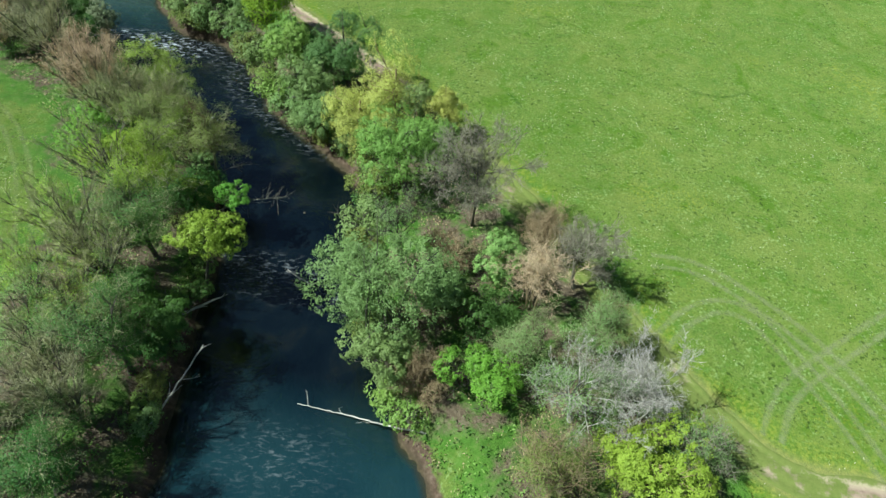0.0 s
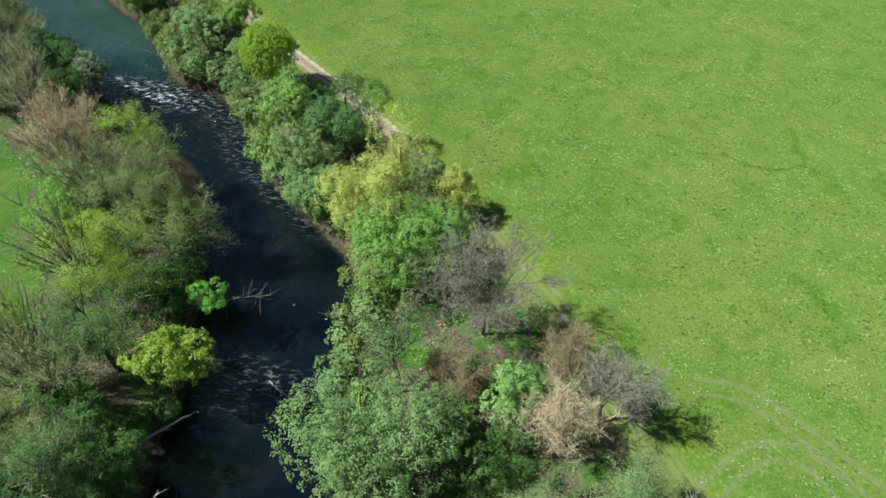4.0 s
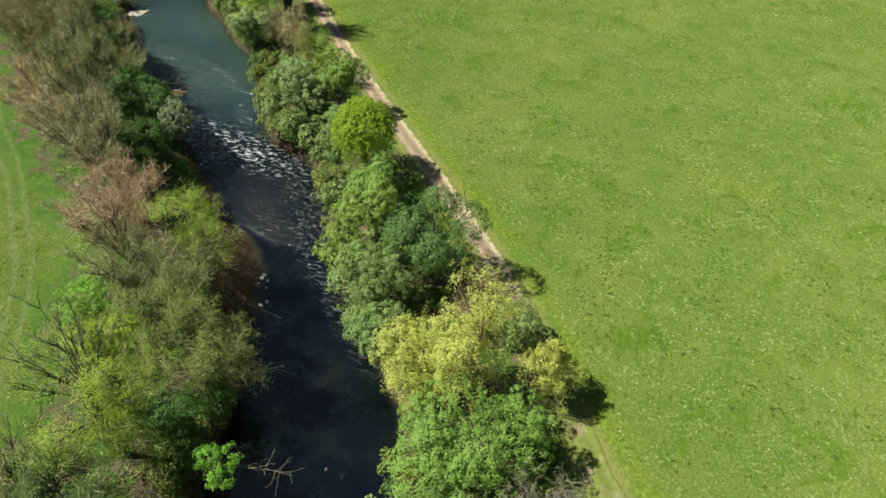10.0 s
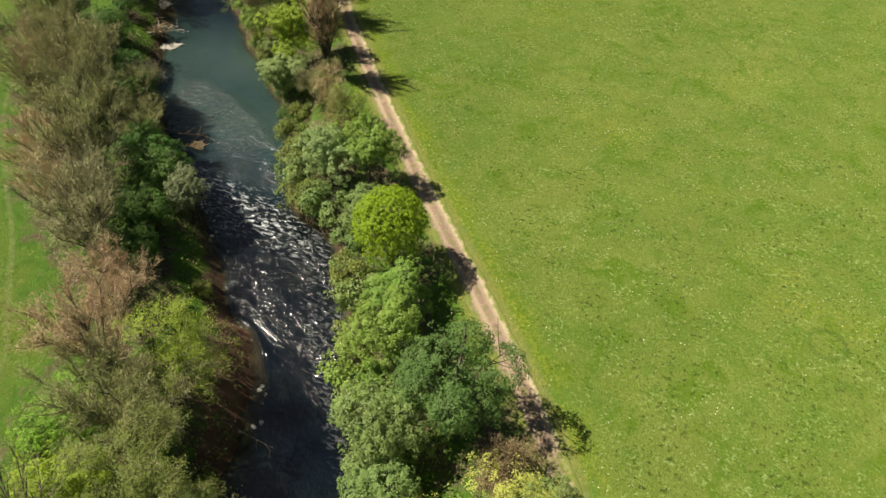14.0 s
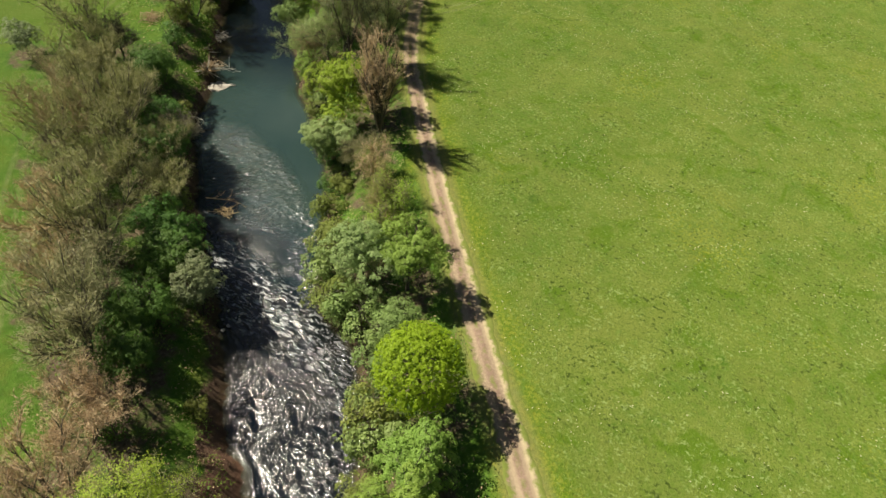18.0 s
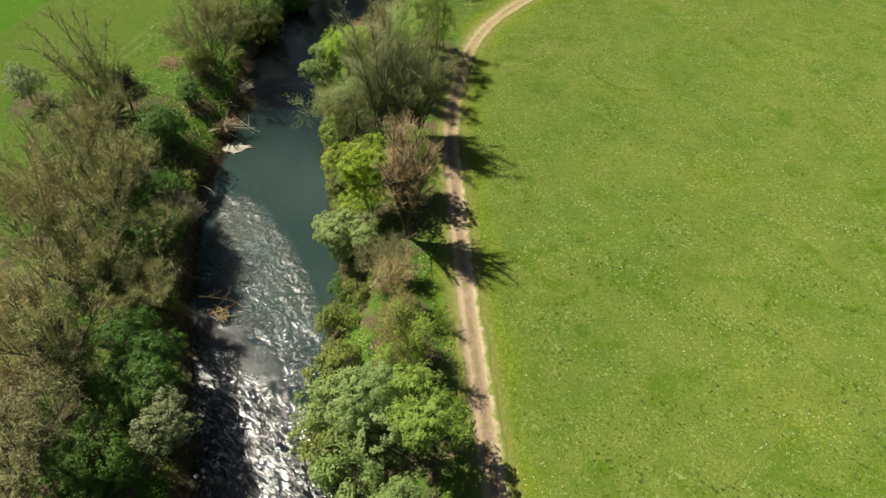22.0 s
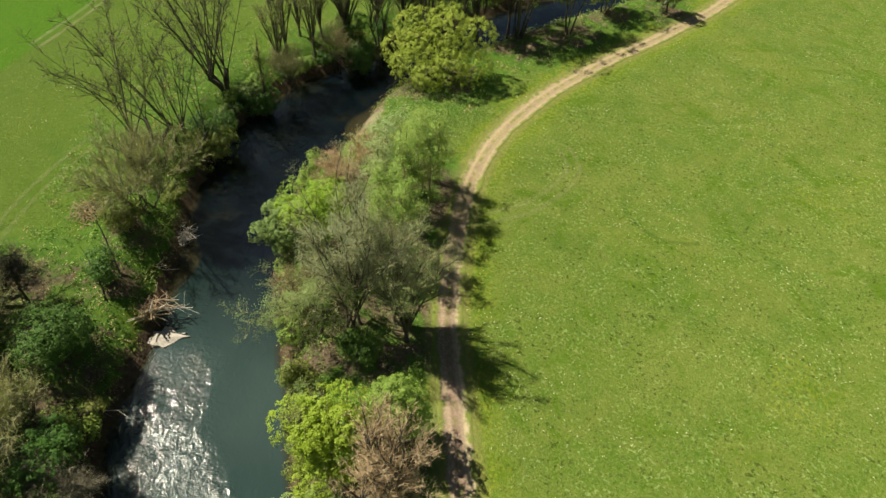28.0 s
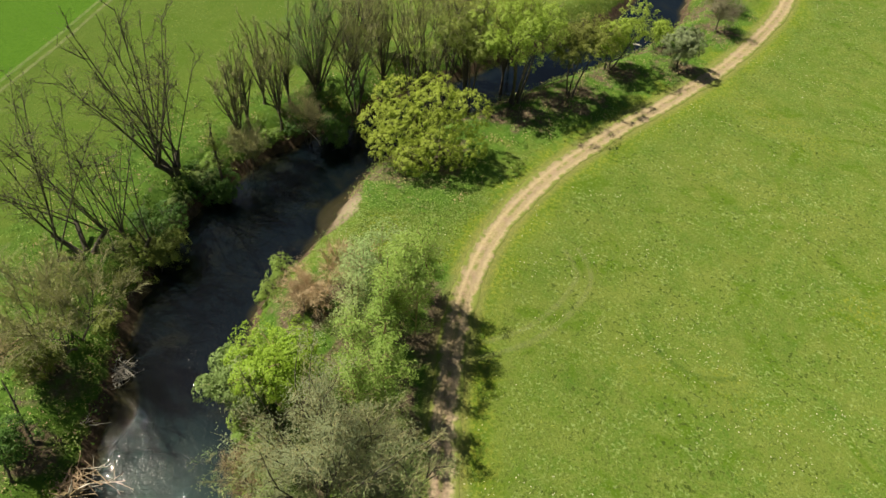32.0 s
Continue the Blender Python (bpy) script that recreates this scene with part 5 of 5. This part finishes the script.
fallen_trunk([(-111.3, 183.7, -1.6), (-109.2, 184.5, -2.8), (-106.9, 184.3, -3.7)], 0.1, 0.04, 3, 27, "pale log at the dark end of the bend")
fallen_trunk([(-79.6, 238.3, -1.8), (-82.2, 239.2, -2.6), (-84.2, 238.2, -3)], 0.12, 0.05, 4, 28, "bleached log on the far bank")


def root_plate():
    rng = np.random.RandomState(41)
    root = new("root_plate")
    root.location = (-89.3, 132.0, -1.9)
    v, f = tubes(np.array([[[0, 0, -.5], [.25, 0, .1], [.6, .1, .5]]]), np.array([[.5, .6, .35]]), 9)
    stump = piece("stump", fast_mesh("stump", v, f, BARK["brown"], shade=True), root)
    for k in range(30):
        a = k * 2.4
        e = np.array([1.1 * math.cos(a) + rng.normal(0.6, .5), 2.3 * math.cos(a) + rng.normal(0, .4), 0.3 + 1.5 * math.sin(a)]) * rng.uniform(0.6, 1.25)
        v, f = tubes(curve3(np.array([[.3, 0, .1]]), (e * 0.5 + rng.normal(0, .2, 3))[None], e[None], 5), np.linspace(.12, .025, 5)[None], 5)
        piece("root", fast_mesh("root", v, f, BARK[("brown", "pale", "tan", "pale")[k % 4]], shade=True), stump)
    tagged(root, "upturned red-brown root plate on the eroded bank", "tree root")


def driftwood_slab():
    bm = bmesh.new()
    rng = np.random.RandomState(42)
    ring = [(math.cos(a) * 3.3 * rng.uniform(.62, 1.15), math.sin(a) * 1.3 * rng.uniform(.5, 1.3)) for a in np.linspace(0, 6.28, 27)[:-1]]
    lo = [bm.verts.new((x, y, -0.12)) for x, y in ring]
    hi = [bm.verts.new((x * .93, y * .9, 0.14 + rng.normal(0, .09))) for x, y in ring]
    top = bm.verts.new((0, 0, 0.2))
    for k in range(len(ring)):
        k2 = (k + 1) % len(ring)
        bm.faces.new((lo[k], lo[k2], hi[k2], hi[k]))
        bm.faces.new((hi[k], hi[k2], top))
    me = bpy.data.meshes.new("driftwood_slab")
    bm.to_mesh(me)
    bm.free()
    me.materials.append(BARK["drift"])
    ob = new("driftwood_slab", me)
    ob.matrix_world = pose(-87.3, 131.3, -3.8, 4, 5, 48)
    tagged(ob, "flat pale slab of driftwood lying in the pool", "driftwood")


def brush_pile(x, y, z, size, n, bark, seed, label):
    rng = np.random.RandomState(seed)
    root = new("brush_pile")
    root.location = (x, y, z)
    for k in range(n):
        a = rng.uniform(0, 6.28)
        c = rng.normal(0, size * .3, 3) * [1, 1, .25] + [0, 0, .25]
        w = np.array([math.cos(a), math.sin(a), rng.normal(0, .12)]) * size * rng.uniform(.35, .8)
        c[2] = abs(c[2])
        v, f = tubes(curve3((c - w)[None], (c + rng.normal(0, .2, 3))[None], (c + w)[None], 5), np.linspace(.06, .02, 5)[None] * rng.uniform(.6, 1.4), 5)
        piece("stick", fast_mesh("stick", v, f, BARK[bark], shade=True), root)
    tagged(root, label, "brush pile")


root_plate()
driftwood_slab()
brush_pile(-97.4, 142.8, -3.75, 1.9, 60, "drift", 51, "tangled raft of bleached flood wood at the bend")
brush_pile(-106, 136.8, 0.0, 2.4, 60, "brown", 52, "heap of dry brown brushwood in the grass")
brush_pile(-89.8, 133.0, -1.9, 2.0, 44, "pink", 53, "red-brown sticks around the root plate")
brush_pile(-64.8, 110.8, -3.5, 1.6, 22, "brown", 54, "brown flood debris on the west shore")


def stones(n, spots, seed, label, mat=None):
    rng = np.random.RandomState(seed)
    for k in range(n):
        cx, cy, sp, zz = spots[k % len(spots)]
        bm = bmesh.new()
        bmesh.ops.create_icosphere(bm, subdivisions=2, radius=1.0)
        s_ = rng.uniform(.08, .24)
        ph = rng.uniform(0, 6, 3)
        for vt in bm.verts:
            c = vt.co
            vt.co = c * (1 + .16 * math.sin(3 * c.x + ph[0]) + .14 * math.sin(4 * c.y + ph[1]))
        me = bpy.data.meshes.new("stone")
        bm.to_mesh(me)
        bm.free()
        me.materials.append(mat or STONE)
        ob = new("stone", me)
        ob.matrix_world = pose(cx + rng.normal(0, sp), cy + rng.normal(0, sp), zz, 0, 0, rng.uniform(0, 360)) @ Matrix.Diagonal((s_ * 1.3, s_, s_ * .4, 1))
        tagged(ob, label, "stone", "stones in the shallows")


stones(12, [(-34.6, 80.5, 1.4, -3.95), (-36.4, 83.2, 1.4, -3.95), (-33.8, 78.6, 1.4, -3.98)], 61, "pale river stone in the shallow edge")
stones(14, [(-52.4, 98.8, .9, -3.97), (-51.0, 100.0, .8, -3.98)], 62, "grey stone breaking the surface of the rapids")
stones(7, [(-1.5, 52, 1.0, -0.1), (-2.5, 50.5, .8, -0.2)], 63, "pale rubble stone under the trees")
stones(1, [(-17.4, 61.6, 0.05, -3.9)], 64, "lone dark rock in the smooth pool", BARK["dark"])


# ---- undergrowth, grass and flowers ----
def scatter(rng, n, box, test):
    got = np.zeros((0, 2))
    while len(got) < n:
        p_ = np.stack([rng.uniform(box[0], box[1], 4 * n), rng.uniform(box[2], box[3], 4 * n)], 1)
        got = np.concatenate([got, p_[test(p_[:, 0], p_[:, 1])]])
    return got[:n]


def on_bank(px, py):
    d = bank_distance(px, py)
    lane_d = distance(px, py, lane)
    w = wood_at(px, py)
    return (d > 0.35) & (lane_d > 2.0) & (w > 0.34) & (d < 16)


def at_bend(px, py):
    return (bank_distance(px, py) > 0.6) & (distance(px, py, lane) > 3.4) & (py < 187)


def undergrowth(name, n, leaf, height, spread, size, seed, label, category, per=12, limit=None, box=(-125, 30, 14, 262), test=None):
    rng = np.random.RandomState(seed)
    test = test or on_bank if limit is None else (lambda px, py: on_bank(px, py) & (bank_distance(px, py) < limit))
    at = scatter(rng, n, box, test)
    base = np.stack([at[:, 0], at[:, 1], ground_height(at[:, 0], at[:, 1])], 1)
    tall = height * rng.uniform(0.4, 1.3, n)
    which = np.repeat(np.arange(n), per)
    off = rng.normal(0, 1, (len(which), 3)) * [spread, spread, 0.1]
    cen = base[which] + off
    cen[:, 2] += tall[which] * rng.uniform(0.15, 1.0, len(which)) * np.exp(-(off[:, 0] ** 2 + off[:, 1] ** 2) / (2.5 * spread ** 2))
    v, f = leaf_cards(rng, cen, size, unit(off + [0, 0, 0.3]), 0.7)
    tagged(new(name, fast_mesh(name, v, f, leaf)), label, category, kind="stuff")


undergrowth("nettles", 2200, LEAF["fresh"], 0.9, 0.5, 0.15, 501, "fresh green nettles and herbs under the trees", "undergrowth")
undergrowth("ivy", 1500, LEAF["deep"], 1.2, 0.6, 0.16, 502, "dark green ivy and bramble thickets on the banks", "undergrowth")
undergrowth("dead_brush", 1500, LEAF["tan"], 0.8, 0.55, 0.13, 503, "dry brown brush and dead stalks on the banks", "undergrowth", 10)
undergrowth("bank_sedge", 1300, LEAF["olive"], 0.9, 0.4, 0.15, 504, "olive sedge hanging over the water's edge", "undergrowth", 10, 2.2)
undergrowth("tall_herbs", 520, LEAF["sage"], 0.6, 0.5, 0.10, 505, "grey-green tall herbs inside the river bend", "undergrowth", 12, None, (-93, -77, 165, 187), at_bend)
undergrowth("bend_nettles", 260, LEAF["fresh"], 0.6, 0.5, 0.10, 506, "green nettles inside the river bend", "undergrowth", 12, None, (-93, -77, 165, 187), at_bend)


def in_meadow(px, py):
    return (wood_at(px, py) < 0.3) & (distance(px, py, lane) > 1.9) & (bank_distance(px, py) > 2.5)


def grass_tufts(n, seed):
    rng = np.random.RandomState(seed)
    at = scatter(rng, n, (-150, 62, 18, 280), in_meadow)
    base = np.stack([at[:, 0], at[:, 1], ground_height(at[:, 0], at[:, 1])], 1)
    which = np.repeat(np.arange(n), 3)
    foot = base[which] + rng.normal(0, 0.07, (len(which), 3)) * [1, 1, 0]
    way = unit(rng.normal(0, 1, foot.shape) * [1, 1, 0]) * rng.uniform(0.05, 0.10, (len(which), 1))
    tip = foot + rng.normal(0, 0.13, foot.shape) * [1, 1, 0] + np.array([0, 0, 1]) * rng.uniform(0.04, 0.10, (len(which), 1))
    v = np.stack([foot - way, foot + way, tip], 1).reshape(-1, 3)
    tagged(new("grass", fast_mesh("grass", v, np.arange(len(v)).reshape(-1, 3), BLADE)), "loose tufts of taller meadow grass", "grass", kind="stuff")


def flowers(n, seed):
    rng = np.random.RandomState(seed)
    at = scatter(rng, n, (-140, 62, 18, 280), lambda px, py: in_meadow(px, py) & (waves(px, py, 71, ((23, .5), (9, .5))) > 0.25))
    cen = np.stack([at[:, 0], at[:, 1], ground_height(at[:, 0], at[:, 1]) + rng.uniform(0.06, 0.16, n)], 1)
    v, f = leaf_cards(rng, cen, 0.085, np.array([[0, 0, 1.0]]) * np.ones((n, 1)), 2.0)
    tagged(new("wildflowers", fast_mesh("wildflowers", v, f, PETAL)), "pale yellow and white flower heads across the meadow", "flowers", kind="stuff")


grass_tufts(26000, 601)
flowers(9000, 602)


# marks in the meadow
def arc(cx, cy, rad, a0, a1):
    a = np.linspace(radians(a0), radians(a1), max(8, int(abs(a1 - a0) * rad / 25)))
    return np.stack([cx + rad * np.cos(a), cy + rad * np.sin(a)], 1)


def wheel_marks(points, label, mat=None):
    mid_ = smooth(points, 0.7)
    side = unit(np.gradient(mid_, axis=0))[:, ::-1] * [1, -1]
    for off in (-0.85, 0.85):
        ribbon("wheel_mark", mid_ + side * off, 1.05, mat or PRESSED, label, "wheel mark", 0.045, 5, 0.1)


for pts in ([(22.5, 39.5), (26.5, 43.3), (30.4, 45), (33.6, 43.8), (35.6, 40.3), (37, 37), (38.2, 33.6), (39.5, 29), (40.5, 25)],
            [(58, 49), (48.2, 43.4), (41.8, 39.5), (36.7, 36.3), (33.5, 33.5), (31, 29.5)], [(24.5, 51.5), (29, 50.6), (33, 47.5), (38.5, 41), (42.5, 32.8), (47, 22)]):
    wheel_marks(pts, "pale curving wheel marks pressed into the meadow")
wheel_marks([(-58, 72), (-53.5, 65), (-50.9, 59.6), (-48, 53), (-46.3, 48), (-46, 40)], "pale wheel marks beside the western trees", FAINT)
wheel_marks([(-58, 72), (-64, 78), (-70, 84), (-80, 92), (-92, 103), (-106, 121), (-114, 134), (-118, 146)], "faint wheel marks beside the western trees", FAINT)
wheel_marks([(-146, 154), (-149.2, 162.7), (-154, 175), (-159.8, 188.5), (-166, 204)], "grass lane along the sown field")
wheel_marks([(-69, 163), (-64, 171), (-63, 180), (-66.5, 184)], "faint looping wheel marks beside the track", FAINT)
for cx, cy, rad, a0, a1 in ((18.2, 107.3, 1.9, 0, 360), (42.5, 93.5, 7.5, 215, 310), (5, 81, 6.4, -20, 40), (-49.5, 182, 6.4, 215, 320), (-31, 131, 0.6, 0, 360)):
    ribbon("grass_ring", arc(cx, cy, rad, a0, a1), 1.0, LUSH, "darker lush ring of grass in the meadow", "grass ring", 0.045, 5, 0.12)
